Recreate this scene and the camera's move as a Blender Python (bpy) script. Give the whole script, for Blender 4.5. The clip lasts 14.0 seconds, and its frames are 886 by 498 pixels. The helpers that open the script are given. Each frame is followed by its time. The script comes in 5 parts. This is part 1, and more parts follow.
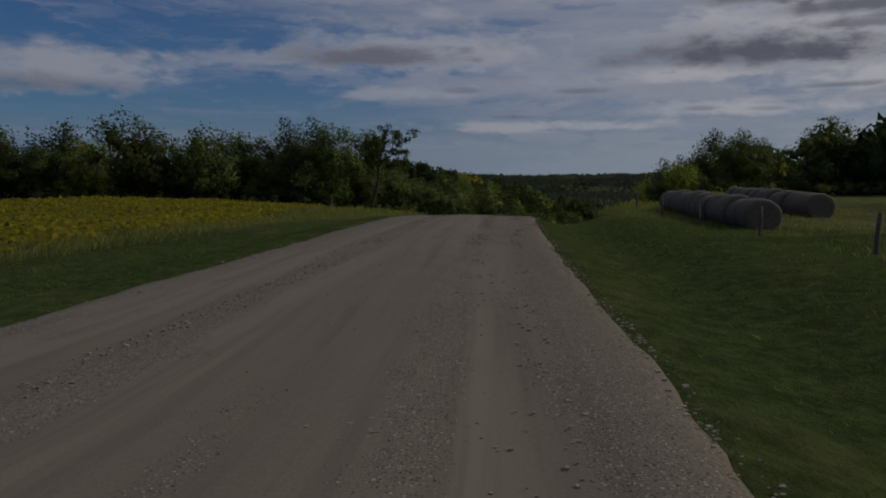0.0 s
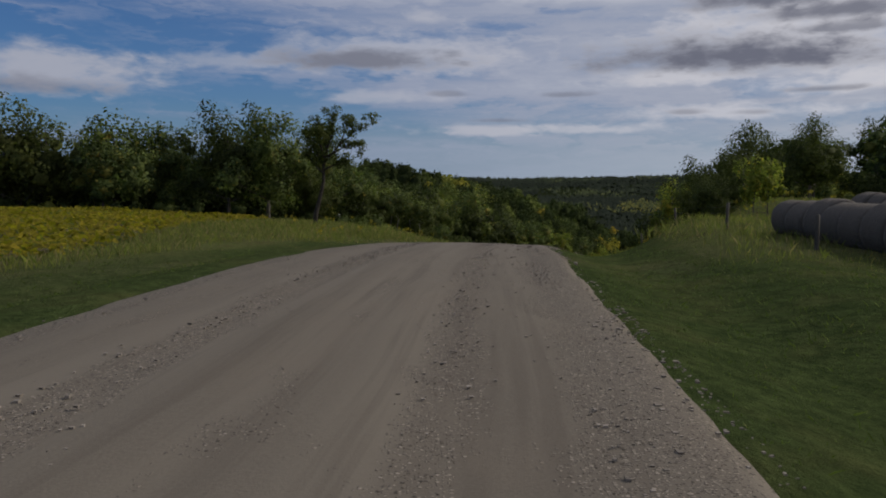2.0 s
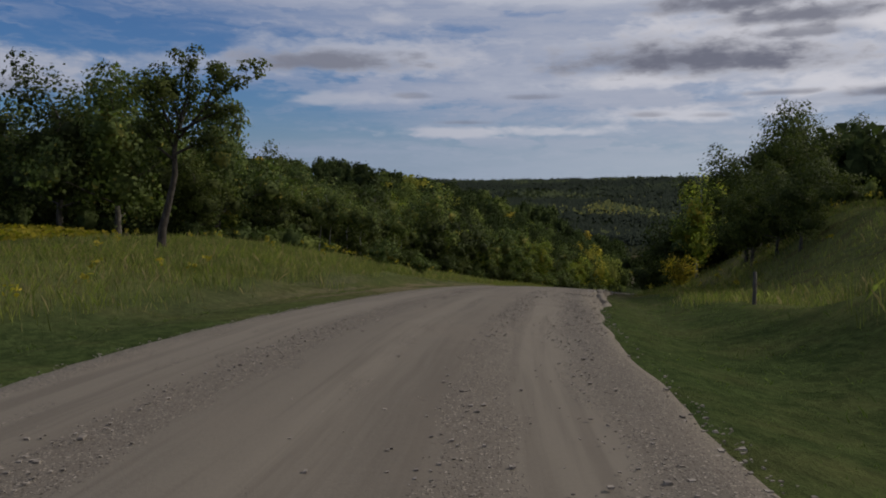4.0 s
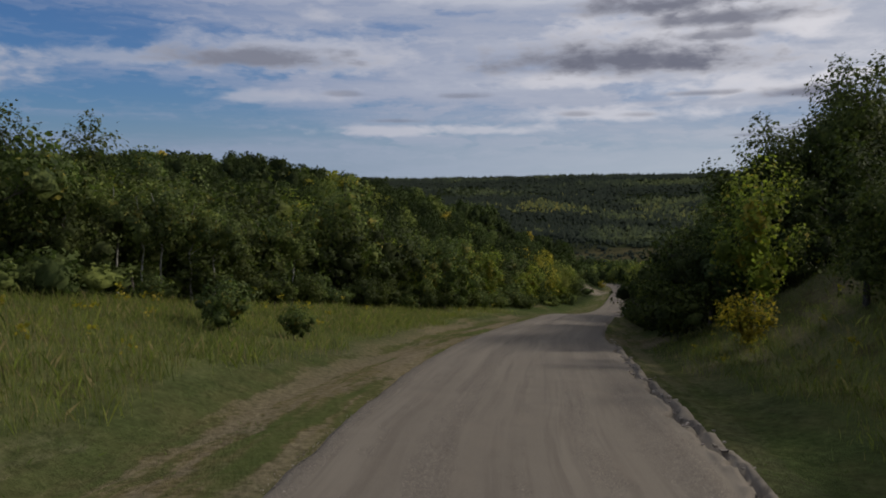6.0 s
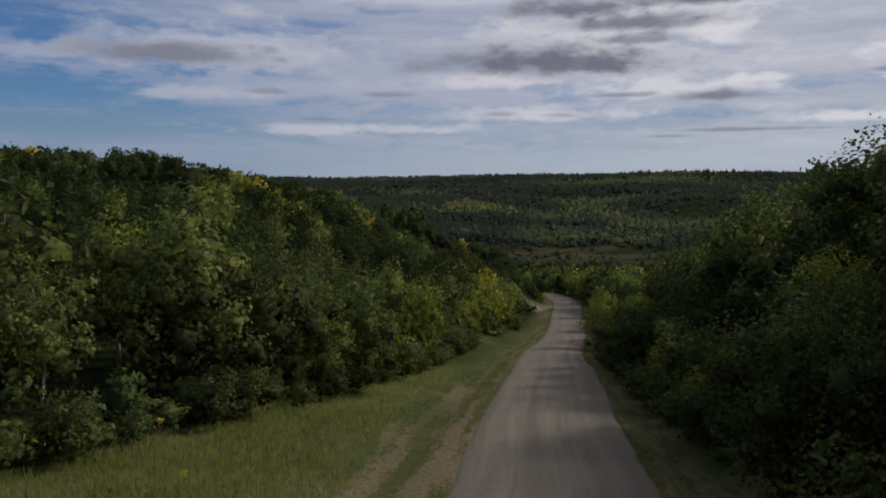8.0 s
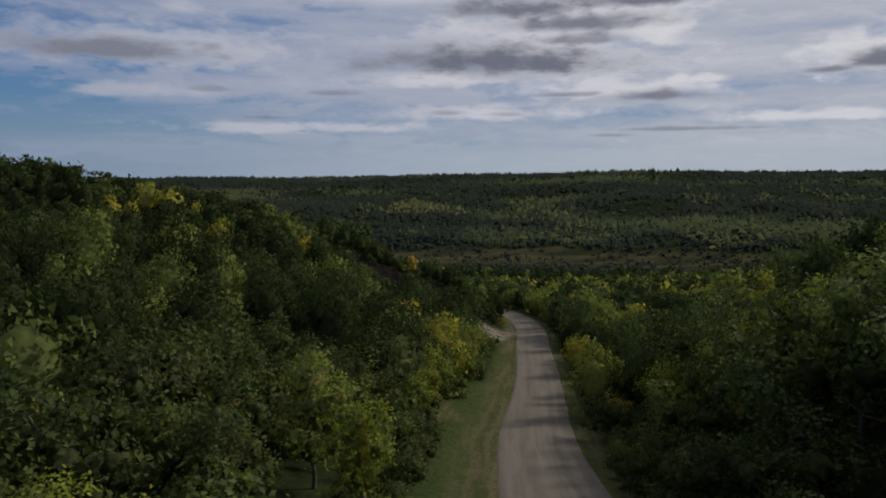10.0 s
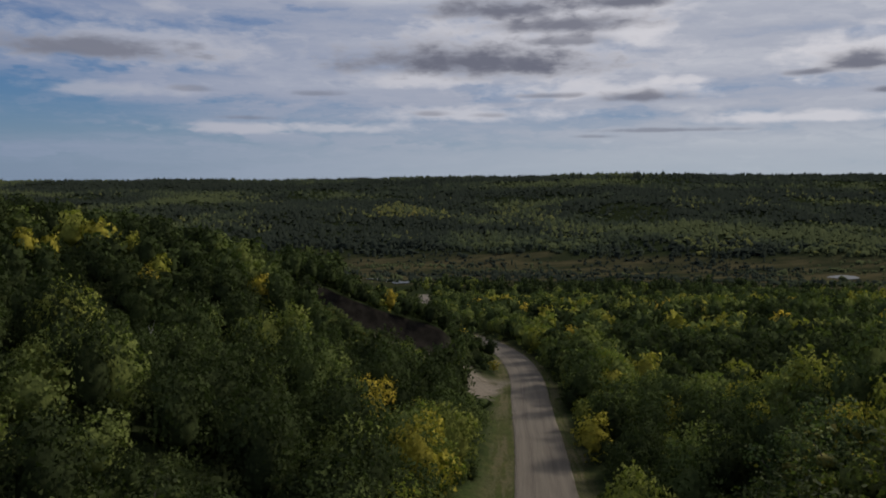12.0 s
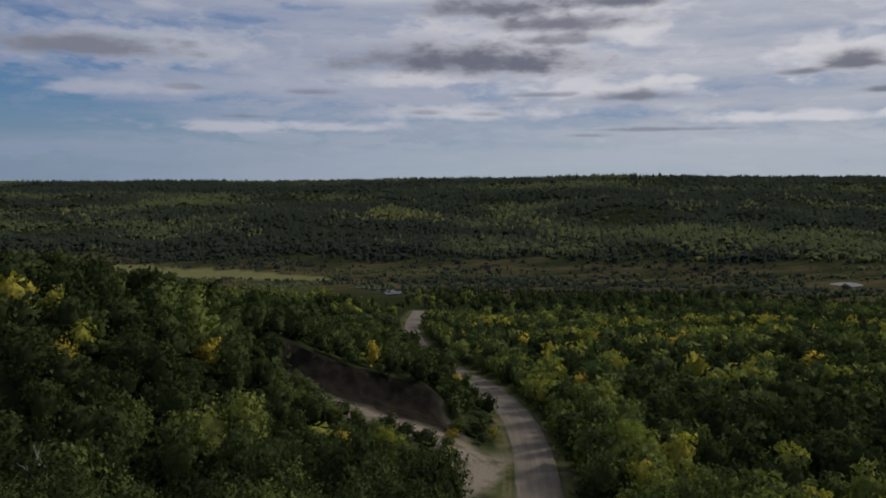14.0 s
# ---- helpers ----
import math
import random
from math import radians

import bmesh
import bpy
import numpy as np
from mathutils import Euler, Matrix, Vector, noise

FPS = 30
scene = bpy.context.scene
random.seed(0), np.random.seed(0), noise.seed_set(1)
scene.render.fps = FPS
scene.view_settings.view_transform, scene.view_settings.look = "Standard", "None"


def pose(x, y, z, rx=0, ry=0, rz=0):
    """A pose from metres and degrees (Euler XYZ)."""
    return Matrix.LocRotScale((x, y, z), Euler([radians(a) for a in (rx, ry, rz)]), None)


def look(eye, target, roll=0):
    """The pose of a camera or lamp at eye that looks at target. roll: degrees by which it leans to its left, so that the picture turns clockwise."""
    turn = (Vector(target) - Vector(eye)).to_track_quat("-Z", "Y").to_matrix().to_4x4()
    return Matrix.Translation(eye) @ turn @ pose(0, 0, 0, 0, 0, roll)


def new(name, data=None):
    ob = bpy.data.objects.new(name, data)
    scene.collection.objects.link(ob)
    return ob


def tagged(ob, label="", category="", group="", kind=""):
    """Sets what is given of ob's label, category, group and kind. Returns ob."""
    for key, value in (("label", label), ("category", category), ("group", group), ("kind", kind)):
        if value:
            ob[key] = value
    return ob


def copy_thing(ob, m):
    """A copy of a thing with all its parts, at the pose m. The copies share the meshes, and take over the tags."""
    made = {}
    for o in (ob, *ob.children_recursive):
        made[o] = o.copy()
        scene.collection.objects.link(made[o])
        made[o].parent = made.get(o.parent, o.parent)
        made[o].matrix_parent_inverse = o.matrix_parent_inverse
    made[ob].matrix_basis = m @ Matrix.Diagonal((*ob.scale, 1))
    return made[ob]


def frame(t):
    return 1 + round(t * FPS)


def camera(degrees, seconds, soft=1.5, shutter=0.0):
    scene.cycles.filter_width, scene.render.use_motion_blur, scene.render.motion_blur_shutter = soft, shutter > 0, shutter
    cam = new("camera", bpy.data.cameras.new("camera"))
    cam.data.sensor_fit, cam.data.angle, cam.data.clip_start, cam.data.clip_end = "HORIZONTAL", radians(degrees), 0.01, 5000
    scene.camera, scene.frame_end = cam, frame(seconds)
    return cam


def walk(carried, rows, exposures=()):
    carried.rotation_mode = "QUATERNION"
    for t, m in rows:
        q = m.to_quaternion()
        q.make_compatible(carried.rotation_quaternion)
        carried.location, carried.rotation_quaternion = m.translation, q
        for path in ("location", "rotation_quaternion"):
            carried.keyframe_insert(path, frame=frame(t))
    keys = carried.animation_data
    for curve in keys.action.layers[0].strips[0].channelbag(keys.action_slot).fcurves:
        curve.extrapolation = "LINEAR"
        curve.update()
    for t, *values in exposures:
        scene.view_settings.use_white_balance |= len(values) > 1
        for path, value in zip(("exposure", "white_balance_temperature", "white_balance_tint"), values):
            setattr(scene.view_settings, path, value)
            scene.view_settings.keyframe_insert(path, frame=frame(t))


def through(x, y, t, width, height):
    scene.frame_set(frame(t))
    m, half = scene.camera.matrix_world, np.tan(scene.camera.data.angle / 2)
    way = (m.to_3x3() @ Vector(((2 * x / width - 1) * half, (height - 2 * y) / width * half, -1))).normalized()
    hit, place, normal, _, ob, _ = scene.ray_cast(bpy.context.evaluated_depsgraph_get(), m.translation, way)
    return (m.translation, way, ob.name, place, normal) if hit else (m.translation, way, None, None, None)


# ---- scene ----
cam = camera(61.51, 14.0, soft=1.9)
PATH = [
    (0.0, pose(0.00, -0.00, 0.00, 84.23, -0.05, -0.02)),
    (0.5, pose(0.35, 5.87, -0.09, 84.31, -0.08, -0.12)),
    (1.0, pose(0.76, 11.69, -0.20, 84.39, -0.08, -0.24)),
    (1.5, pose(1.16, 17.76, -0.24, 84.44, -0.08, -0.57)),
    (2.0, pose(1.61, 23.94, -0.29, 84.47, -0.06, -1.01)),
    (2.5, pose(2.02, 30.33, -0.33, 84.51, -0.09, -1.58)),
    (3.0, pose(2.59, 36.76, -0.48, 84.56, -0.13, -2.21)),
    (3.5, pose(3.14, 43.33, -0.69, 84.62, -0.10, -2.84)),
    (4.0, pose(3.78, 50.00, -0.95, 84.62, -0.04, -3.65)),
    (4.5, pose(4.49, 56.78, -1.20, 84.60, 0.01, -4.64)),
    (5.0, pose(5.30, 63.68, -1.40, 84.58, 0.06, -5.83)),
    (5.5, pose(6.21, 70.72, -1.50, 84.53, 0.11, -7.26)),
    (6.0, pose(7.24, 77.84, -1.62, 84.50, 0.11, -8.78)),
    (6.5, pose(8.43, 85.29, -1.68, 84.48, 0.12, -10.32)),
    (7.0, pose(9.76, 92.54, -1.61, 84.47, 0.16, -11.67)),
    (7.5, pose(11.09, 99.72, -1.38, 84.47, 0.09, -13.09)),
    (8.0, pose(12.53, 106.63, -0.88, 84.43, -0.01, -14.51)),
    (8.5, pose(14.12, 113.58, -0.22, 84.37, -0.05, -15.84)),
    (9.0, pose(15.84, 120.50, 0.51, 84.32, -0.02, -16.95)),
    (9.5, pose(17.70, 127.38, 1.34, 84.31, 0.04, -17.86)),
    (10.0, pose(19.72, 134.21, 2.29, 84.33, 0.09, -18.57)),
    (10.5, pose(21.92, 140.96, 3.36, 84.38, 0.08, -19.11)),
    (11.0, pose(24.26, 147.66, 4.62, 84.39, 0.06, -19.42)),
    (11.5, pose(26.72, 154.42, 6.15, 84.41, 0.04, -19.65)),
    (12.0, pose(29.22, 161.16, 7.83, 84.39, -0.00, -19.79)),
    (12.5, pose(31.78, 167.98, 9.67, 84.39, -0.01, -19.93)),
    (13.0, pose(34.35, 174.75, 11.54, 84.34, -0.04, -20.03)),
    (13.5, pose(37.12, 181.58, 13.58, 84.33, -0.05, -20.12)),
    (14.0, pose(39.80, 188.25, 15.60, 84.30, -0.08, -20.21)),
]
EXPOSURES = [(0.0, -0.8), (0.25, -0.6), (0.5, -0.42), (1.0, -0.25), (1.5, -0.14), (2.0, -0.07), (3.0, -0.04), (5.5, 0.07), (8.0, 0.05), (10.5, -0.03), (14.0, -0.05)]
walk(cam, PATH, EXPOSURES)

# ---- light ----
SUN_AZ, SUN_EL = radians(76), radians(31)      # clockwise from +y, above the horizon
sun = new("sun", bpy.data.lights.new("sun", "SUN"))
sun.data.energy, sun.data.angle, sun.data.color = 2.55, radians(6.0), (1.0, 0.94, 0.84)
sun.matrix_world = look((math.sin(SUN_AZ) * 100, math.cos(SUN_AZ) * 100, math.tan(SUN_EL) * 100), (0, 0, 0))


class Net:
    """Short writing for node trees: values and sockets go in, sockets come out."""

    def __init__(self, tree):
        self.tree = tree
        tree.nodes.clear()

    def node(self, kind, operation=None):
        made = self.tree.nodes.new(kind)
        if operation:
            made.operation = operation
        return made

    def put(self, socket, value):
        if isinstance(value, bpy.types.NodeSocket):
            self.tree.links.new(value, socket)
        else:
            socket.default_value = value

    def math(self, op, a, b=0.0, clamp=False):
        made = self.node("ShaderNodeMath", op)
        made.use_clamp = clamp
        self.put(made.inputs[0], a)
        self.put(made.inputs[1], b)
        return made.outputs[0]

    def ramp(self, value, low, high, to_low=0.0, to_high=1.0, smooth=True):
        made = self.node("ShaderNodeMapRange")
        made.interpolation_type = "SMOOTHSTEP" if smooth else "LINEAR"
        for socket, v in zip(made.inputs, (value, low, high, to_low, to_high)):
            self.put(socket, v)
        return made.outputs[0]

    def mix(self, fac, a, b, blend="MIX"):
        made = self.node("ShaderNodeMix")
        made.data_type, made.blend_type = "RGBA", blend
        self.put(made.inputs[0], fac)
        for socket, v in ((made.inputs[6], a), (made.inputs[7], b)):
            self.put(socket, (*v, 1) if isinstance(v, tuple) else v)
        return made.outputs[2]

    def noise(self, vector, scale, detail=4.0, rough=0.55, colour=False):
        made = self.node("ShaderNodeTexNoise")
        if vector is not None:
            self.put(made.inputs["Vector"], vector)
        for key, v in (("Scale", scale), ("Detail", detail), ("Roughness", rough)):
            self.put(made.inputs[key], v)
        return made.outputs["Color" if colour else 0]

    def stretch(self, vector, scale, shift=(0, 0, 0)):
        made = self.node("ShaderNodeMapping")
        self.put(made.inputs["Vector"], vector)
        made.inputs["Scale"].default_value, made.inputs["Location"].default_value = scale, shift
        return made.outputs[0]

    def attr(self, name):
        made = self.node("ShaderNodeAttribute")
        made.attribute_name = name
        return made.outputs["Fac"]


# cloud banks that catch the light, and their grey undersides: azimuth, elevation, half width, half height (degrees), strength
BANKS = [
    (25.5, 8.9, 9.0, 1.7, 0.85), (29.0, 11.6, 7.5, 1.6, 0.85), (17.5, 7.1, 3.6, 0.50, 0.9), (34.1, 10.2, 1.9, 0.9, 0.95), (31.5, 6.2, 7.2, 0.62, 0.85),
    (38.0, 6.8, 1.9, 0.28, 0.85), (22.0, 4.6, 6.4, 0.45, 0.8), (12.8, 3.5, 3.8, 0.30, 0.7), (4.4, 3.4, 3.4, 0.33, 0.75), (46.0, 4.0, 6.0, 0.30, 0.8),
    (48.4, 7.7, 3.6, 1.25, 0.95), (-3.0, 8.8, 8.0, 1.2, 0.75), (-3.5, 5.9, 5.0, 0.40, 0.6), (-0.4, 11.7, 1.2, 0.45, 0.7), (-26.2, 6.7, 5.6, 1.35, 0.95),
    (-13.9, 8.3, 5.0, 0.5, 0.6),
]
GREYS = [
    (22.7, 8.4, 8.0, 1.0, 1.0), (29.1, 11.0, 5.0, 0.62, 0.9), (25.0, 12.1, 4.8, 0.66, 0.95), (32.3, 12.4, 3.4, 0.50, 0.95), (29.0, 9.8, 3.2, 0.35, 0.7),
    (34.2, 5.75, 2.9, 0.36, 0.85), (27.8, 5.95, 2.4, 0.18, 0.6), (48.6, 7.4, 2.3, 0.65, 0.95), (45.8, 7.0, 1.4, 0.22, 0.8), (-5.2, 8.5, 5.6, 0.62, 0.8),
    (-27.5, 6.0, 5.0, 0.55, 0.5), (36.7, 3.3, 3.5, 0.12, 0.55), (10.3, 6.1, 1.7, 0.18, 0.5), (18.9, 4.65, 1.3, 0.18, 0.5), (23.6, 4.55, 1.3, 0.18, 0.45),
    (5.2, 4.25, 1.6, 0.14, 0.45), (1.5, 6.2, 1.6, 0.2, 0.45), (31.0, 2.9, 1.3, 0.1, 0.45), (50.5, 5.6, 1.3, 0.18, 0.8),
]


def build_sky():
    world = bpy.data.worlds.new("sky")
    world.use_nodes = True
    scene.world = world
    n = Net(world.node_tree)
    sky = n.node("ShaderNodeTexSky")
    sky.sky_type, sky.sun_disc, sky.sun_elevation, sky.sun_rotation = "NISHITA", False, SUN_EL, SUN_AZ
    sky.air_density, sky.dust_density, sky.ozone_density = 1.0, 0.6, 1.5
    way = n.node("ShaderNodeTexCoord").outputs["Generated"]
    split = n.node("ShaderNodeSeparateXYZ")
    n.put(split.inputs[0], way)
    x, y, z = split.outputs
    az = n.math("MULTIPLY", n.math("ARCTAN2", x, y), 57.2958)
    el = n.math("MULTIPLY", n.math("ARCSINE", z), 57.2958)
    flat = n.node("ShaderNodeCombineXYZ")
    n.put(flat.inputs[0], az)
    n.put(flat.inputs[1], n.math("MULTIPLY", el, 3.4))
    plane = flat.outputs[0]
    warp = n.node("ShaderNodeVectorMath", operation="ADD")
    shake = n.node("ShaderNodeVectorMath", operation="SCALE")
    n.put(shake.inputs[0], n.noise(n.stretch(plane, (0.16, 0.16, 1)), 1.0, 4, 0.6, colour=True))
    shake.inputs["Scale"].default_value = 2.6
    n.put(warp.inputs[0], plane)
    n.put(warp.inputs[1], shake.outputs[0])
    curl = warp.outputs[0]
    soft = n.noise(n.stretch(curl, (0.026, 0.060, 1), (3.1, 0.7, 0)), 1.0, 3, 0.5)
    fine = n.noise(n.stretch(curl, (0.40, 0.26, 1)), 1.0, 5, 0.52)
    wisp = n.noise(n.stretch(curl, (0.035, 0.17, 1), (8.0, 2.0, 0)), 1.0, 5, 0.5)
    # high thin cloud, thicker towards the sun
    veil = n.math("ADD", n.math("MULTIPLY", soft, 0.8), n.math("MULTIPLY", wisp, 0.9))
    veil = n.math("ADD", veil, n.ramp(az, -35, 40, -0.16, 0.18, smooth=False))
    veil = n.math("ADD", veil, n.ramp(el, 10, 15, 0.0, 0.10))
    thick = n.ramp(veil, 0.68, 1.02)
    haze = n.ramp(el, 0.0, 6.0, 0.8, 0.0)
    blue = n.mix(1.0, sky.outputs[0], (0.026, 0.043, 0.070), "MULTIPLY")
    blue = n.mix(n.ramp(az, -30, 40, 0.0, 0.75), blue, (0.165, 0.235, 0.370))
    veil_tone = n.mix(n.ramp(az, -28, 45), (0.262, 0.305, 0.430), (0.405, 0.425, 0.500))
    veil_tone = n.mix(n.ramp(veil, 0.95, 1.35), veil_tone, n.mix(n.ramp(az, -40, 45), (0.34, 0.375, 0.48), (0.58, 0.585, 0.63)))
    colour = n.mix(n.math("MULTIPLY", thick, 0.92), blue, veil_tone)
    colour = n.mix(haze, colour, n.mix(n.ramp(az, -35, 45), (0.175, 0.245, 0.375), (0.395, 0.450, 0.515)))
    ragged = n.math("SUBTRACT", n.math("ADD", n.math("MULTIPLY", fine, 0.8), n.math("MULTIPLY", wisp, 0.2)), 0.5)
    lit = n.mix(n.ramp(az, -30, 50), (0.37, 0.39, 0.47), (0.66, 0.65, 0.69))
    for places, rugged, soft_edge, tone in ((BANKS, 3.3, (-0.40, 0.85), lit), (GREYS, 3.0, (-0.40, 0.95), (0.150, 0.158, 0.206))):
        for a, e, w, h, strength in places:
            da = n.math("DIVIDE", n.math("SUBTRACT", az, a), w)
            de = n.math("DIVIDE", n.math("SUBTRACT", el, e), h)
            de = n.math("MULTIPLY", de, n.ramp(de, -0.3, 0.3, 1.25, 0.80))   # flat below, billowing above
            off = n.math("SQRT", n.math("ADD", n.math("MULTIPLY", da, da), n.math("MULTIPLY", de, de)))
            body = n.math("SUBTRACT", n.math("ADD", 1.24, n.math("MULTIPLY", ragged, rugged)), off)
            colour = n.mix(n.math("MULTIPLY", n.ramp(body, *soft_edge), strength), colour, tone)
    # thin bright cloud overhead, brightest round the sun
    toward = n.node("ShaderNodeVectorMath", operation="DOT_PRODUCT")
    n.put(toward.inputs[0], way)
    toward.inputs[1].default_value = (math.sin(SUN_AZ) * math.cos(SUN_EL), math.cos(SUN_AZ) * math.cos(SUN_EL), math.sin(SUN_EL))
    halo = n.math("POWER", n.ramp(toward.outputs["Value"], 0.55, 1.0, smooth=False), 2.5)
    high = n.mix(halo, n.mix(soft, (0.24, 0.29, 0.40), (0.40, 0.43, 0.50)), (1.2, 1.1, 0.95))
    colour = n.mix(n.ramp(el, 17, 32), colour, high)
    back = n.node("ShaderNodeBackground")
    n.put(back.inputs[0], colour)
    back.inputs[1].default_value = 1.0
    n.put(n.node("ShaderNodeOutputWorld").inputs[0], back.outputs[0])


build_sky()


# ---- materials ----
HALF = 4.2          # half the road's width
def material(name):
    made = bpy.data.materials.new(name)
    made.use_nodes = True
    return made, Net(made.node_tree)


def surface(n, colour, rough=0.9, bump=None, strength=0.3, distance=0.02, spec=0.2, metal=0.0):
    out = n.node("ShaderNodeOutputMaterial")
    bsdf = n.node("ShaderNodeBsdfPrincipled")
    n.put(bsdf.inputs["Base Color"], (*colour, 1) if isinstance(colour, tuple) else colour)
    n.put(bsdf.inputs["Roughness"], rough)
    n.put(bsdf.inputs["Specular IOR Level"], spec)
    n.put(bsdf.inputs["Metallic"], metal)
    if bump is not None:
        b = n.node("ShaderNodeBump")
        n.put(b.inputs["Strength"], strength)
        n.put(b.inputs["Distance"], distance)
        n.put(b.inputs["Height"], bump)
        n.put(bsdf.inputs["Normal"], b.outputs[0])
    n.put(out.inputs[0], bsdf.outputs[0])
    return bsdf


def place(n):
    return n.node("ShaderNodeNewGeometry").outputs["Position"]


def leaf_material(name, dark, light, turn=None, turned=0.0, through=0.35, relief=True):
    """Leaves: each card its own shade; a share of them has turned to another colour."""
    m, n = material(name)
    island = n.node("ShaderNodeNewGeometry").outputs["Random Per Island"]
    whole = n.node("ShaderNodeObjectInfo").outputs["Random"]
    colour = n.mix(n.math("POWER", island, 1.3), dark, light)
    patch = n.noise(place(n), 0.35, 2)
    colour = n.mix(n.ramp(patch, 0.35, 0.7), colour, n.mix(1.0, colour, (1.22, 1.20, 0.88), "MULTIPLY"))
    colour = n.mix(1.0, colour, n.mix(whole, (0.78, 0.8, 0.8), (1.2, 1.15, 1.0)), "MULTIPLY")
    if turn:
        colour = n.mix(n.ramp(n.math("FRACT", n.math("MULTIPLY", island, 7.3)), 1 - turned - 0.02, 1 - turned + 0.02), colour, turn)
    leafy = n.noise(place(n), 2.6, 5, 0.72)
    colour = n.mix(1.0, colour, n.mix(n.ramp(leafy, 0.32, 0.68), (0.62, 0.64, 0.66), (1.36, 1.34, 1.24)), "MULTIPLY")
    spray = n.node("ShaderNodeTexVoronoi")
    n.put(spray.inputs["Vector"], place(n))
    spray.inputs["Scale"].default_value = 6.5
    relieved = n.math("SUBTRACT", leafy, n.math("MULTIPLY", spray.outputs["Distance"], 0.55))
    bsdf = surface(n, colour, 0.75, relieved, 0.5, 0.12 if relief else 0.0, spec=0.1)
    glow = n.node("ShaderNodeBsdfTranslucent")
    n.put(glow.inputs[0], n.mix(1.0, colour, (1.02, 1.22, 0.78), "MULTIPLY"))
    both = n.node("ShaderNodeMixShader")
    both.inputs[0].default_value = through
    n.put(both.inputs[1], bsdf.outputs[0])
    n.put(both.inputs[2], glow.outputs[0])
    n.put([o for o in n.tree.nodes if o.type == "OUTPUT_MATERIAL"][0].inputs[0], both.outputs[0])
    return m


def wood_material(name, distant=False):
    """Many trees in one mesh: the point attribute "tint" tells one tree's colour from the next one's, and carries some
    painted shade.
    """
    m, n = material(name)
    tint, island = n.attr("tint"), n.node("ShaderNodeNewGeometry").outputs["Random Per Island"]
    ramp = n.node("ShaderNodeValToRGB")
    stops = [(0.0, (0.035, 0.0445, 0.019)), (0.45, (0.068, 0.087, 0.033)), (0.72, (0.148, 0.168, 0.050)),
             (0.88, (0.245, 0.235, 0.045)), (1.0, (0.430, 0.310, 0.050))]
    # distant trees: aerial haze put into the colours, dimmer, bluer and flatter
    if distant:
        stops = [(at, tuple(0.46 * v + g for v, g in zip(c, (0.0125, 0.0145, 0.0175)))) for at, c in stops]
    ramp.color_ramp.elements[0].position, ramp.color_ramp.elements[1].position = 0.0, 1.0
    for at, _ in stops[1:-1]:
        ramp.color_ramp.elements.new(at)
    for element, (at, c) in zip(ramp.color_ramp.elements, stops):
        element.position, element.color = at, (*c, 1)
    n.put(ramp.inputs[0], tint)
    colour = n.mix(1.0, ramp.outputs[0], n.mix(island, (0.84, 0.85, 0.87), (1.14, 1.13, 1.1)), "MULTIPLY")
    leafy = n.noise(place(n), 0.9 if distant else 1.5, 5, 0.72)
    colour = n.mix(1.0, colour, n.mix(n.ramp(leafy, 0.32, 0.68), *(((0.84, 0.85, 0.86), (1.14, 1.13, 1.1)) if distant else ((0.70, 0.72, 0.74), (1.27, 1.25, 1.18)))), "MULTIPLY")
    bsdf = surface(n, colour, 1.0, leafy, 0.45, 0.2, spec=0.0)
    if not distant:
        glow = n.node("ShaderNodeBsdfTranslucent")
        n.put(glow.inputs[0], n.mix(1.0, colour, (1.02, 1.22, 0.78), "MULTIPLY"))
        both = n.node("ShaderNodeMixShader")
        both.inputs[0].default_value = 0.26
        n.put(both.inputs[1], bsdf.outputs[0])
        n.put(both.inputs[2], glow.outputs[0])
        n.put([o for o in n.tree.nodes if o.type == "OUTPUT_MATERIAL"][0].inputs[0], both.outputs[0])
    return m


def bark_material(name, dark, light):
    m, n = material(name)
    p = place(n)
    grain = n.noise(n.stretch(p, (9, 9, 2.2)), 1.0, 6, 0.65)
    blot = n.noise(n.stretch(p, (2, 2, 5)), 1.0, 3)
    colour = n.mix(n.ramp(grain, 0.35, 0.65), dark, light)
    colour = n.mix(n.ramp(blot, 0.62, 0.7), colour, dark)
    surface(n, colour, 0.9, grain, 0.6, 0.02)
    return m


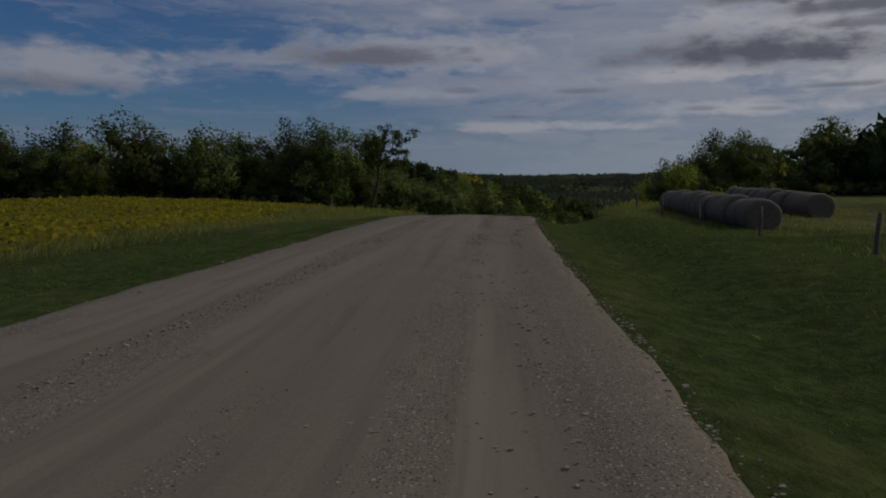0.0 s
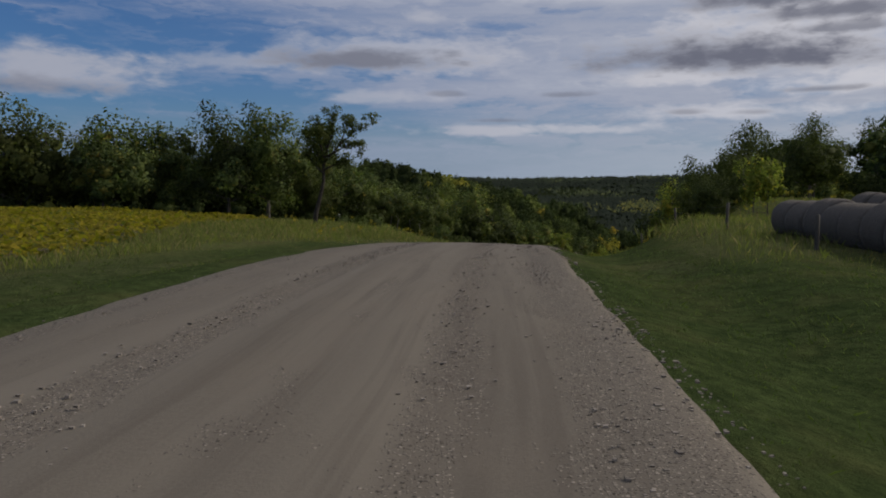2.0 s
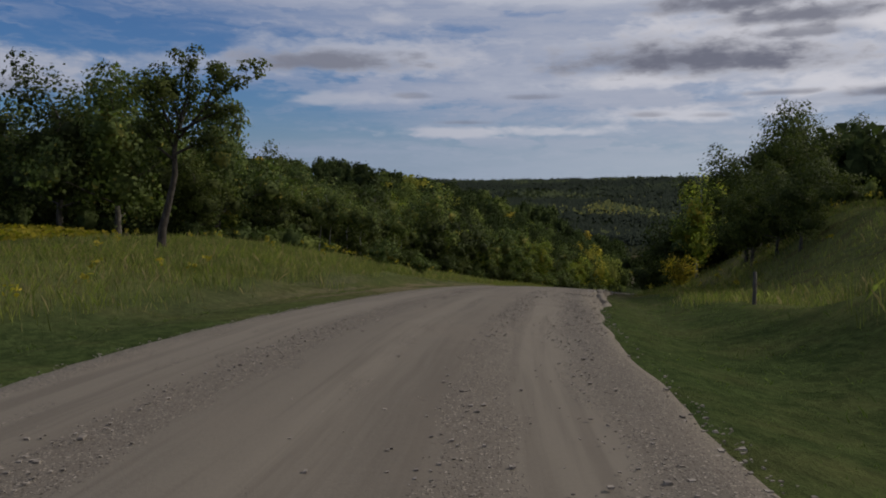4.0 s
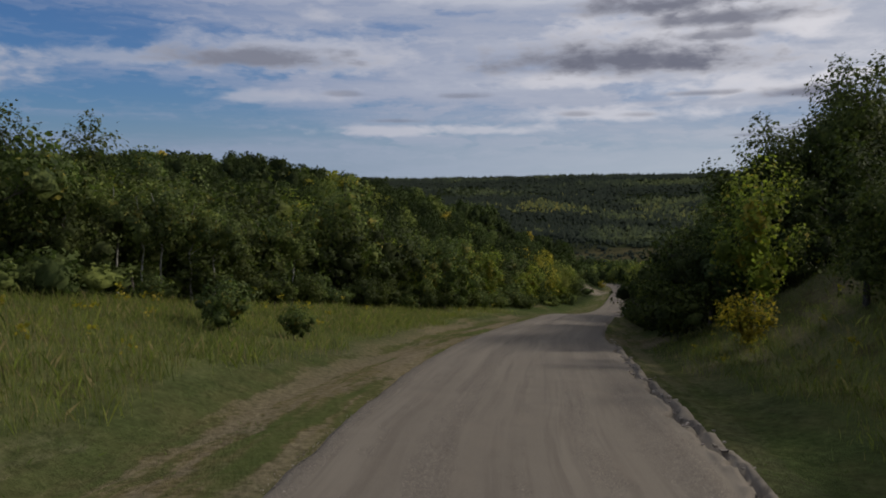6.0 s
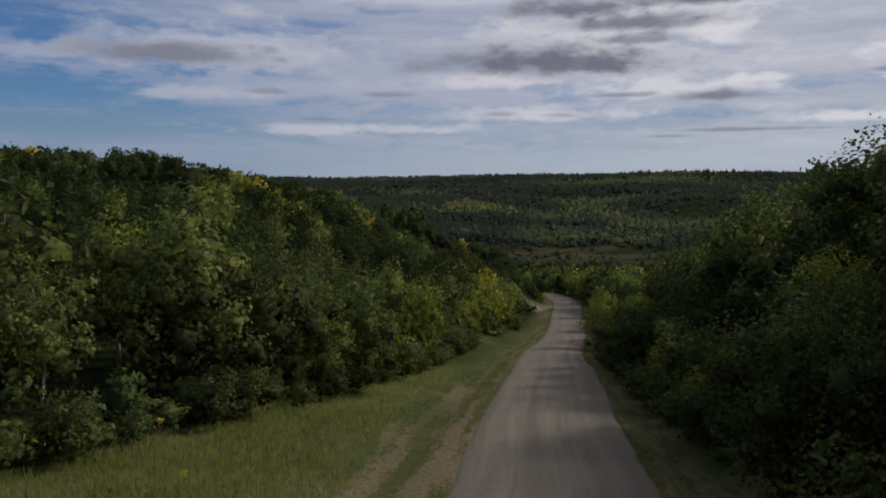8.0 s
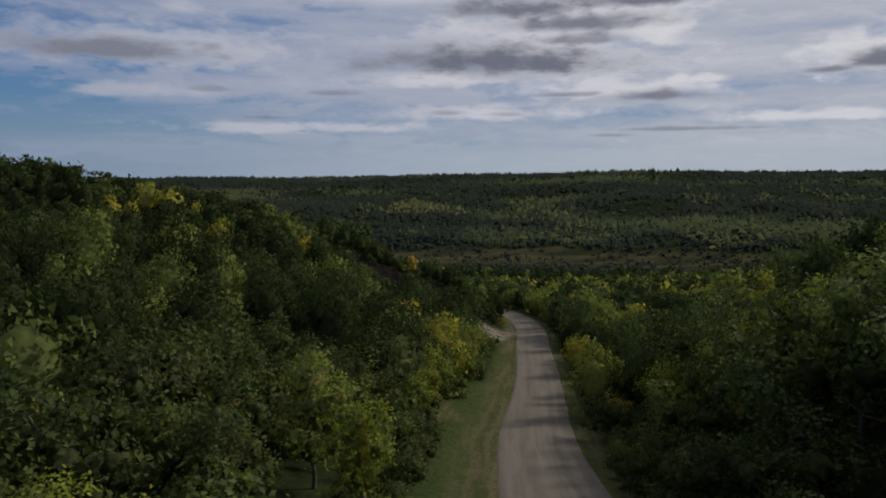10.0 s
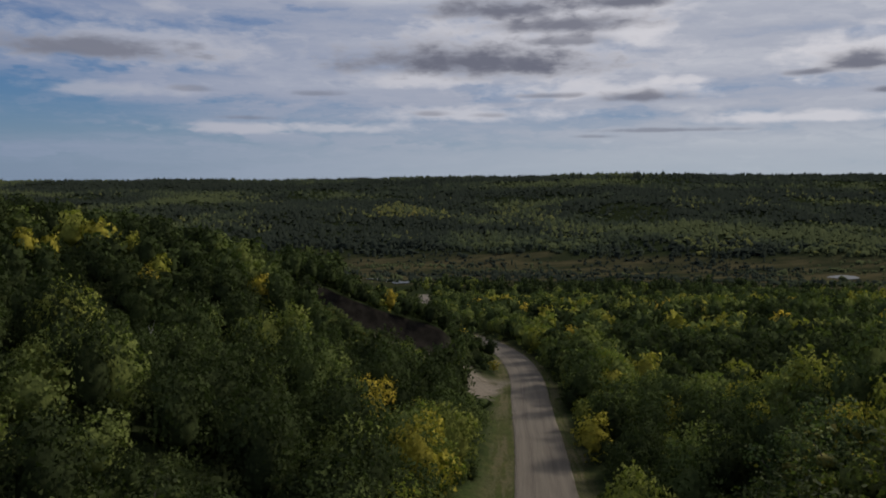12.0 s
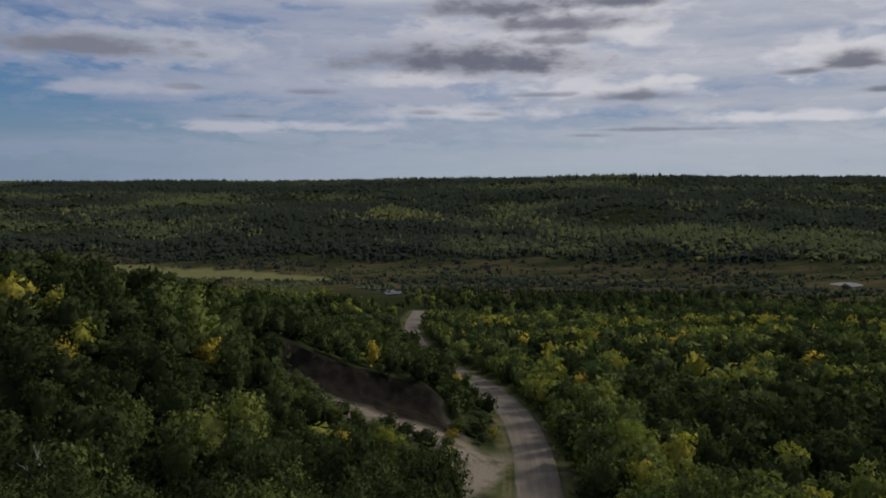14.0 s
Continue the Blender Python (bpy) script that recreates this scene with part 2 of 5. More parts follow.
def ground_material():
    """Grass, dry verge, woodland floor and bare soil, by the ground's own attributes."""
    m, n = material("ground_cover")
    p = place(n)
    big, mid = n.noise(p, 0.05, 3), n.noise(p, 0.45, 5, 0.6)
    fine, blade = n.noise(p, 5.0, 5, 0.65), n.noise(n.stretch(p, (14, 14, 3)), 1.0, 5, 0.7)
    grass = n.mix(n.ramp(fine, 0.3, 0.7), (0.032, 0.045, 0.017), (0.049, 0.066, 0.024))
    grass = n.mix(n.ramp(mid, 0.45, 0.75, 0.0, 0.8), grass, (0.070, 0.074, 0.030))
    tuft = n.noise(n.stretch(p, (1, 0.7, 1)), 2.4, 6, 0.72)
    grass = n.mix(1.0, grass, n.mix(n.ramp(tuft, 0.36, 0.64), (0.76, 0.78, 0.78), (1.20, 1.19, 1.16)), "MULTIPLY")
    dry = n.mix(n.ramp(fine, 0.3, 0.72), (0.075, 0.062, 0.028), (0.175, 0.135, 0.075))
    grass = n.mix(n.math("MULTIPLY", n.attr("dry"), n.ramp(mid, 0.30, 0.6, 0.35, 1.0)), grass, dry)
    grass = n.mix(n.attr("tall"), grass, n.mix(n.ramp(fine, 0.3, 0.7), (0.066, 0.080, 0.028), (0.120, 0.126, 0.048)))
    rank = n.ramp(n.noise(p, 0.7, 4, 0.65), 0.48, 0.66, 0.0, 0.7)
    grass = n.mix(n.math("MULTIPLY", n.attr("tall"), rank), grass, n.mix(fine, (0.040, 0.032, 0.018), (0.085, 0.066, 0.036)))
    lane = n.node("ShaderNodeCombineXYZ")
    n.put(lane.inputs[0], n.math("ADD", n.attr("off"), n.math("MULTIPLY", mid, 1.2)))
    n.put(lane.inputs[1], n.math("MULTIPLY", n.attr("foot"), 0.07))
    streak = n.noise(lane.outputs[0], 0.85, 4, 0.6)
    worn = n.mix(n.ramp(fine, 0.3, 0.7), (0.105, 0.086, 0.058), (0.195, 0.160, 0.112))
    grass = n.mix(n.math("MULTIPLY", n.attr("dry"), n.ramp(n.math("ADD", streak, n.math("MULTIPLY", tuft, 0.35)), 0.62, 0.74)), grass, worn)
    grass = n.mix(n.math("MULTIPLY", n.attr("dry"), n.ramp(streak, 0.50, 0.38, 0.0, 0.85)), grass, n.mix(tuft, (0.030, 0.046, 0.015), (0.075, 0.098, 0.030)))
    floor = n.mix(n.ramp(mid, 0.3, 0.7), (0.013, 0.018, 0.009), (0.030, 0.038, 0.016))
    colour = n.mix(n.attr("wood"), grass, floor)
    marsh = n.mix(n.ramp(n.noise(n.stretch(p, (0.006, 0.022, 0.02)), 1.0, 7, 0.65), 0.38, 0.62), (0.026, 0.030, 0.016), (0.070, 0.060, 0.032))
    colour = n.mix(n.attr("marsh"), colour, marsh)
    hay = n.mix(big, (0.105, 0.112, 0.045), (0.150, 0.140, 0.065))
    colour = n.mix(n.attr("hay"), colour, hay)
    soil = n.mix(n.ramp(fine, 0.3, 0.7), (0.105, 0.088, 0.072), (0.230, 0.198, 0.165))
    soil = n.mix(n.ramp(n.noise(p, 0.22, 5, 0.65), 0.48, 0.66, 0.0, 0.7), soil, n.mix(tuft, (0.024, 0.028, 0.012), (0.070, 0.066, 0.030)))
    colour = n.mix(n.attr("soil"), colour, soil)
    # cut bank: dark shale, with the face's own shade put into its colour
    colour = n.mix(n.attr("shaded_shale"), colour, n.mix(n.ramp(n.math("ADD", fine, mid), 0.7, 1.3), (0.007, 0.0065, 0.006), (0.024, 0.021, 0.018)))
    colour = n.mix(1.0, colour, n.mix(big, (0.82, 0.85, 0.85), (1.15, 1.1, 1.05)), "MULTIPLY")
    surface(n, colour, 1.0, n.math("ADD", n.math("MULTIPLY", tuft, 2.0), n.math("ADD", fine, blade)), 0.8, 0.06, spec=0.0)
    return m


def road_material():
    """Gravel road: smooth brown fines in the wheel tracks, narrow strips of loose stones between; "across" is 1 at its edge."""
    m, n = material("gravel_road")
    p = place(n)
    across, along = n.attr("across"), n.attr("along")
    side = n.math("MULTIPLY", across, HALF)
    lane = n.node("ShaderNodeCombineXYZ")
    wander = n.math("SUBTRACT", n.noise(n.stretch(p, (0.07, 0.07, 0.07)), 1.0, 2, 0.5), 0.5)
    path = n.math("ADD", side, n.math("MULTIPLY", wander, 1.1))
    n.put(lane.inputs[0], path)
    n.put(lane.inputs[1], n.math("MULTIPLY", along, 0.03))
    lines = n.noise(lane.outputs[0], 2.6, 4, 0.62)
    broad = n.noise(lane.outputs[0], 0.8, 2, 0.5)
    blotch = n.noise(n.stretch(p, (0.7, 0.3, 0.4)), 1.0, 4, 0.6)
    patch = n.noise(n.stretch(p, (1.5, 0.6, 1.0), (4, 9, 0)), 1.0, 4, 0.65)
    grit = n.noise(p, 34.0, 4, 0.75)
    strips = 0.0
    for at, wide, much in ((-1.42, 0.42, 1.0), (1.78, 0.36, 0.78), (3.50, 0.62, 0.95), (-3.75, 0.35, 0.75), (0.3, 0.25, 0.35), (-2.75, 0.2, 0.4)):
        off = n.math("DIVIDE", n.math("SUBTRACT", path, at), wide)
        bell = n.math("MULTIPLY", n.math("DIVIDE", 1.0, n.math("ADD", 1.0, n.math("POWER", n.math("MULTIPLY", off, off), 2.0))), much)
        strips = bell if isinstance(strips, float) else n.math("MAXIMUM", strips, bell)
    loose = n.ramp(n.math("ADD", n.math("MULTIPLY", strips, 0.50), n.math("MULTIPLY", patch, 1.05)), 0.62, 1.02)
    stony, stone = 0.0, (0.15, 0.13, 0.11)
    for scale, share in ((27.0, 0.55), (46.0, 0.55)):
        cells = n.node("ShaderNodeTexVoronoi")
        n.put(cells.inputs["Vector"], p)
        cells.inputs["Scale"].default_value = scale
        pick = n.node("ShaderNodeSeparateColor")
        n.put(pick.inputs[0], cells.outputs["Color"])
        # only some cells hold a stone; the rest is fines
        chosen = n.ramp(n.math("ADD", pick.outputs[0], n.math("MULTIPLY", loose, share)), 0.97, 1.0)
        shape = n.math("MULTIPLY", n.ramp(cells.outputs["Distance"], 0.46, 0.34), chosen)
        tone = n.mix(n.math("POWER", pick.outputs[1], 1.2), (0.042, 0.035, 0.029), (0.290, 0.245, 0.203))
        stone = n.mix(shape, stone, tone)
        stony = shape if isinstance(stony, float) else n.math("MAXIMUM", stony, shape)
    stony = n.math("MULTIPLY", stony, n.ramp(loose, 0.02, 0.3))
    fines = n.mix(n.ramp(grit, 0.3, 0.7), (0.114, 0.096, 0.077), (0.146, 0.123, 0.099))
    fines = n.mix(n.ramp(broad, 0.36, 0.64, 0.0, 0.85), fines, (0.160, 0.136, 0.109))
    fines = n.mix(n.ramp(lines, 0.45, 0.66, 0.0, 0.6), fines, (0.099, 0.082, 0.066))
    fines = n.mix(n.ramp(blotch, 0.5, 0.72, 0.0, 0.45), fines, (0.149, 0.122, 0.096))
    # fines between the loose stones are darker
    dark_fines = n.mix(0.45, fines, (0.105, 0.086, 0.069))
    colour = n.mix(n.math("MULTIPLY", loose, 0.75), fines, dark_fines)
    colour = n.mix(stony, colour, stone)
    colour = n.mix(n.ramp(n.math("ABSOLUTE", across), 0.97, 1.06, 0.0, 0.35), colour, n.mix(blotch, (0.105, 0.086, 0.066), (0.21, 0.178, 0.142)))
    relief = n.math("ADD", n.math("MULTIPLY", grit, 0.22), n.math("MULTIPLY", stony, 0.8))
    surface(n, colour, 0.92, relief, 0.7, 0.022, spec=0.12)
    return m


def plain(name, dark, light, scale=8.0, rough=0.85, spec=0.2, stretch=(1, 1, 1), strength=0.4):
    m, n = material(name)
    grain = n.noise(n.stretch(place(n), stretch), scale, 6, 0.65)
    surface(n, n.mix(n.ramp(grain, 0.3, 0.7), dark, light), rough, grain, strength, 0.03, spec)
    return m


GROUND, ROAD = ground_material(), road_material()
WOOD, HAZED_WOOD = wood_material("woodland_leaves"), wood_material("hazed_woodland_leaves", True)
LEAF = {
    "dark green": leaf_material("leaf_dark", (0.037, 0.047, 0.020), (0.081, 0.096, 0.034)),
    "green": leaf_material("leaf_green", (0.048, 0.068, 0.030), (0.108, 0.136, 0.052), (0.19, 0.165, 0.035), 0.04),
    "light green": leaf_material("leaf_light", (0.070, 0.092, 0.038), (0.140, 0.165, 0.062), (0.22, 0.19, 0.045), 0.05),
    "yellow-green": leaf_material("leaf_lime", (0.120, 0.148, 0.036), (0.235, 0.258, 0.062), (0.36, 0.28, 0.05), 0.10, through=0.5),
    "yellow": leaf_material("leaf_yellow", (0.19, 0.150, 0.028), (0.36, 0.27, 0.045), (0.12, 0.13, 0.03), 0.15, through=0.5),
}
BARK = bark_material("bark", (0.035, 0.030, 0.024), (0.115, 0.100, 0.082))
DARK_BARK = bark_material("dark_bark", (0.018, 0.015, 0.012), (0.060, 0.050, 0.041))
PALE_BARK = bark_material("pale_bark", (0.11, 0.10, 0.085), (0.42, 0.40, 0.36))
CROP = leaf_material("crop_leaf", (0.14, 0.125, 0.018), (0.25, 0.205, 0.028), (0.12, 0.13, 0.025), 0.12, through=0.5, relief=False)
BLADE = leaf_material("grass_blade", (0.092, 0.112, 0.036), (0.165, 0.180, 0.062), (0.22, 0.18, 0.09), 0.24, through=0.5, relief=False)
LAWN = leaf_material("lawn_blade", (0.058, 0.084, 0.026), (0.100, 0.130, 0.043), (0.15, 0.138, 0.064), 0.06, through=0.5, relief=False)
WEED = leaf_material("goldenrod", (0.17, 0.145, 0.025), (0.30, 0.245, 0.05), through=0.45, relief=False)
STRAW = plain("weathered_hay", (0.050, 0.041, 0.036), (0.135, 0.113, 0.096), 14.0, stretch=(1, 5, 1))
POST = plain("weathered_post", (0.040, 0.035, 0.029), (0.110, 0.097, 0.083), 10.0, stretch=(6, 6, 1))
STONE, stone_net = material("pebble")
surface(stone_net, stone_net.mix(stone_net.node("ShaderNodeNewGeometry").outputs["Random Per Island"], (0.125, 0.106, 0.089), (0.270, 0.232, 0.195)), 0.9, stone_net.noise(place(stone_net), 60.0, 3), 0.2, 0.01)
PAINT = plain("white_post_paint", (0.52, 0.52, 0.50), (0.74, 0.74, 0.72), 6.0, rough=0.5)
WATER, water_net = material("river_water")
surface(water_net, (0.03, 0.035, 0.035), 0.32, water_net.noise(place(water_net), 0.6, 4), 0.02, 0.02, spec=0.5)


# ---- the lie of the land ----
ROAD_Y = [-120, -8, 20, 50, 62, 74, 98, 122, 146, 175, 205, 235, 265, 295, 325, 355, 385, 450, 520, 595, 690]
ROAD_X = [-10, -3.0, -1.0, 1.9, 3.5, 6.2, 12.4, 20.1, 29.4, 41.9, 54.5, 68.9, 83.2, 96.7, 109.9, 120.3, 127.4, 137, 150, 170, 206]
ROAD_Z = [-1.6, -1.85, -2.15, -2.85, -3.75, -5.0, -8.1, -11.8, -15.8, -20.6, -26.6, -32.0, -36.2, -39.3, -41.7, -44.7, -48.2, -57.0, -65.5, -73.0, -81.5]


def spline(at, known, values):
    """A smooth line through known places."""
    known, values, at = np.array(known, float), np.array(values, float), np.asarray(at, float)
    slope = np.gradient(values, known)
    k = np.clip(np.searchsorted(known, at) - 1, 0, len(known) - 2)
    h = known[k + 1] - known[k]
    t = np.clip((at - known[k]) / h, 0, 1)
    return ((1 + 2 * t) * (1 - t) ** 2 * values[k] + t * (1 - t) ** 2 * h * slope[k]
            + t * t * (3 - 2 * t) * values[k + 1] + t * t * (t - 1) * h * slope[k + 1])


LINE_Y = np.arange(-120, 690.1, 1.0)
LINE_X, LINE_Z = spline(LINE_Y, ROAD_Y, ROAD_X), spline(LINE_Y, ROAD_Y, ROAD_Z)
LEAN = np.gradient(LINE_X, LINE_Y)


def road_at(y):
    """The road's middle, its height and its unit normal to the right at y."""
    lean = np.interp(y, LINE_Y, LEAN)
    s = np.sqrt(1 + lean**2)
    return np.interp(y, LINE_Y, LINE_X), np.interp(y, LINE_Y, LINE_Z), 1 / s, -lean / s


def road_coords(x, y):
    """How far along (by y) and how far to the right of the road's middle a place lies."""
    foot = np.array(y, float)
    for _ in range(6):
        cx, _, nx, ny = road_at(foot)
        foot = foot + 0.8 * ((x - cx) * -ny + (y - foot) * nx) * nx
    foot = np.clip(foot, -120, 690)
    cx, _, nx, ny = road_at(foot)
    side = (x - cx) * nx + (y - foot) * ny
    return foot, np.where(side < 0, -1, 1) * np.hypot(x - cx, y - foot)


def step(v, a, b):
    t = np.clip((v - a) / (b - a), 0, 1)
    return t * t * (3 - 2 * t)


def lattice(ix, iy, seed):
    h = (ix * 374761393 + iy * 668265263 + seed * 1442695041) & 0xFFFFFFFF
    h = ((h ^ (h >> 13)) * 1274126177) & 0xFFFFFFFF
    return ((h ^ (h >> 16)) & 0xFFFF) / 65535.0


def rough(x, y, size, seed=1, octaves=3):
    """Value noise from -1 to 1 with features of that size."""
    total, weight = 0.0, 1.0
    for o in range(octaves):
        u, v = np.asarray(x) / size, np.asarray(y) / size
        iu, iv = np.floor(u).astype(np.int64), np.floor(v).astype(np.int64)
        fu, fv = step(u - iu, 0, 1), step(v - iv, 0, 1)
        a, b, c, d = (lattice(iu + i, iv + j, seed + o) for i, j in ((0, 0), (1, 0), (0, 1), (1, 1)))
        total = total + weight * ((a * (1 - fu) + b * fu) * (1 - fv) + (c * (1 - fu) + d * fu) * fv - 0.5)
        size, weight = size / 2.1, weight / 2
    return total


VALLEY_U = [-400, 380, 430, 480, 600, 690, 870, 1050, 1200, 1420, 1580, 1870, 2120, 2320, 2700, 4000, 6000]
VALLEY_Z = [-44, -45, -49.5, -57, -73, -81, -100, -119, -134, -136, -112, -72, -34, -6, -5, -12, -18]


def along_valley(x, y):
    return x * math.sin(radians(25)) + y * math.cos(radians(25))


def washed(y):
    """Where running water has cut a small gully along the right edge of the road, from 0 to 1."""
    return step(y, 69, 86) * step(-y, -134, -118)


def height(x, y):
    """The ground's height, without the road's own crown."""
    x, y = np.asarray(x, float), np.asarray(y, float)
    foot, d = road_coords(x, y)
    zr = np.interp(foot, LINE_Y, LINE_Z)
    # broad land: plateau on both sides, a slope down to the river, the far side of the valley
    u = along_valley(x, y)
    w = x * math.cos(radians(25)) - y * math.sin(radians(25))
    far = spline(u, VALLEY_U, VALLEY_Z) + rough(x, y, 260, 5) * (24 * step(u, 1450, 1700) - 14 * step(u, 1900, 2250)) + rough(x, y, 90, 9) * 5 * step(u, 450, 700)
    far = far - step(w, 300, -800) * step(u, 1700, 2400) * 14 + step(w, 200, 900) * step(u, 1900, 2300) * 5
    # right of the road
    cap_r = spline(foot, [-120, 100, 125, 150, 200, 232, 270, 340, 420, 700], [-2.3, -2.6, -3.2, -4.2, -9.0, -18.5, -34, -43.5, -50, -83])
    level = step(foot, 42, 60) * step(-foot, -122, -104)
    ease = step(d, 7.0 + 4.6 * level, 27 + 3 * level - 9 * step(foot, 55, 75) * step(-foot, -120, -100) + 10 * step(foot, 110, 200))
    right = zr + (cap_r - zr) * ease - 0.55 * np.exp(-((d - 6.5) / 1.8) ** 2) * step(foot, -120, 20)
    # left of the road: field, meadow, then a wooded spur with a draw in front of it
    cap_l = spline(foot, [-120, 0, 50, 92, 110, 130, 180, 225, 265, 330, 370, 430, 700], [-2.2, -2.6, -3.7, -4.7, -7.0, -9.2, -9.5, -4, -0.5, -0.5, -12, -48, -83])
    D = np.maximum(-d - 5.0, 0)
    reach = 9 + 45 * step(foot, 90, 190)
    rise = 1 - np.exp(-(D / reach) ** 1.5)
    left = zr + (cap_l - zr) * rise - 0.35 * np.exp(-((D - 2.2) / 1.4) ** 2) * step(D, 0, 2.0)
    left = left - 5 * step(y, 258, 296) * step(x + 0.19 * (y - 240), 6, 20) * step(D, 12, 40) * step(-foot, -420, -370)
    left = left - 9 * np.exp(-(((foot - 258) / 20) ** 2)) * step(D, 15, 45) * step(-D, -150, -80)
    # the steep cut bank behind the borrow pit
    left = left + 4.6 * step(y + rough(x, y, 5, 8) * 1.5, 337, 341) * step(-y, -390, -352) * step(x, 53, 60) * step(-x, -102, -93)
    near = np.where(d > 0, right, left)
    ease = step(foot, 395, 520) + (1 - step(foot, 395, 520)) * step(np.abs(d), 170, 420) * step(u, 250, 420)
    ease = ease * (1 - np.exp(-((d / 14) ** 2)))
    z = near * (1 - ease) + far * ease
    away = step(np.abs(d), 4.5, 12)
    pad = step(x, 9, 13) * step(-x, -30, -27) * step(y, 26, 32) * step(-y, -72, -64)
    z = z + pad * (-2.62 - z) * step(d, 8, 12)
    away = away * (1 - 0.85 * pad)
    z = z + away * (rough(x, y, 14, 21) * 0.5 + rough(x, y, 2.6, 31, 2) * 0.13) * (0.5 + step(np.abs(d), 12, 40))
    wash = washed(foot) * (d > 0)
    broad = 0.45 * step(foot, 88, 112) * step(-foot, -260, -200) * (d < 0)
    return z - (0.30 + 0.3 * wash) * (1 - step(np.abs(d), 2.9 + 1.7 * wash + broad, 4.12 + 1.2 * wash + broad))


def mesh_of(name, verts, faces, mats, attributes=(), smooth=True, pick=None, normals=None):
    """A mesh from arrays of places and of faces with one number of corners."""
    me = bpy.data.meshes.new(name)
    verts, faces = np.asarray(verts, np.float32), np.asarray(faces, np.int32)
    me.vertices.add(len(verts))
    me.vertices.foreach_set("co", verts.ravel())
    me.loops.add(faces.size)
    me.loops.foreach_set("vertex_index", faces.ravel())
    me.polygons.add(len(faces))
    me.polygons.foreach_set("loop_start", np.arange(len(faces), dtype=np.int32) * faces.shape[1])
    for m in mats:
        me.materials.append(m)
    if pick is not None:
        me.polygons.foreach_set("material_index", np.asarray(pick, np.int32))
    me.update(calc_edges=True)
    me.polygons.foreach_set("use_smooth", np.full(len(faces), smooth))
    if normals is not None:
        me.normals_split_custom_set_from_vertices(np.asarray(normals, np.float32))
    for key, values in attributes:
        me.attributes.new(key, "FLOAT", "POINT").data.foreach_set("value", np.asarray(values, np.float32))
    return me


def grow(start, stop, first, factor):
    out, at = [], start
    while abs(at - start) < abs(stop - start):
        out.append(at)
        at += first if stop > start else -first
        first *= factor
    return out + [stop]


def grid_faces(rows, cols):
    k = np.arange(rows * cols).reshape(rows, cols)
    return np.stack([k[:-1, :-1], k[:-1, 1:], k[1:, 1:], k[1:, :-1]], -1).reshape(-1, 4)


def field_edge(x, y):
    """Positive inside the crop field, which lies left of the road behind a strip of grass."""
    return np.minimum(np.minimum(-14.6 - 0.9 * np.sin(y * 0.09) - x, 103 - 0.0 * x - y + 0.12 * (-20 - x)), 60 + y)


def bare(x, y):
    """Bare borrow pit with a pull-off left of the road, from 0 to 1."""
    edge = rough(x, y, 6, 3) * 3
    wash = step(x + edge, 58, 62) * step(-x + edge, -98, -93) * step(y + 0.28 * (x - 60) + edge, 322, 326) * step(-y, -340.4, -338.6)
    foot, d = road_coords(x, y)
    return np.maximum(wash, step(-np.abs(d + 13.5 - 0.28 * (foot - 300)) + edge * 0.5, -5.5, -4) * step(-d, 3, 4) * step(foot, 284, 290) * step(-foot, -322, -314))


def wooded(x, y):
    """How far a place belongs to the woods, from 0 to 1."""
    foot, d = road_coords(x, y)
    edge = rough(x, y, 17, 41) * 3.5
    # meadow left of the road narrows until the trees meet the verge
    left_edge = spline(foot, [-120, 92, 102, 112, 125, 138, 152, 168, 190, 225, 260, 700], [-300, -60, -25, -22, -20.5, -18.5, -15, -13, -12.6, -12, -10, -9])
    left = np.where(d < 0, step(left_edge - d + edge * 0.6, -1, 1), 0)
    right_edge = spline(foot, [-120, 85, 98, 108, 118, 123, 127, 132, 140, 150, 165, 200, 700], [600, 500, 90, 45, 33, 26, 19, 13.5, 10, 8.6, 7.8, 7.4, 7.2])
    right = np.where(d > 0, step(d - right_edge + edge * 0.4, -1, 1), 0)
    land = np.maximum(left, right)
    land = np.where((d < 0) & (y < 150), land * step(y - 104 - 0.12 * (-20 - x), -1, 2), land)
    return land * (1 - np.minimum(bare(x, y) * 1.3, 1))


def marshy(x, y):
    u = along_valley(x, y)
    return step(u + rough(x, y, 160, 55) * 120, 860, 960) * step(-u + rough(x, y, 120, 56) * 90, -1500, -1440)


def hayland(x, y):
    """Pale open meadow on the valley floor."""
    return step(-((x - 55) / 215) ** 2 - ((y - 1457 + 0.78 * x) / 78) ** 2 + rough(x, y, 60, 71) * 0.5, -1.0, -0.85)


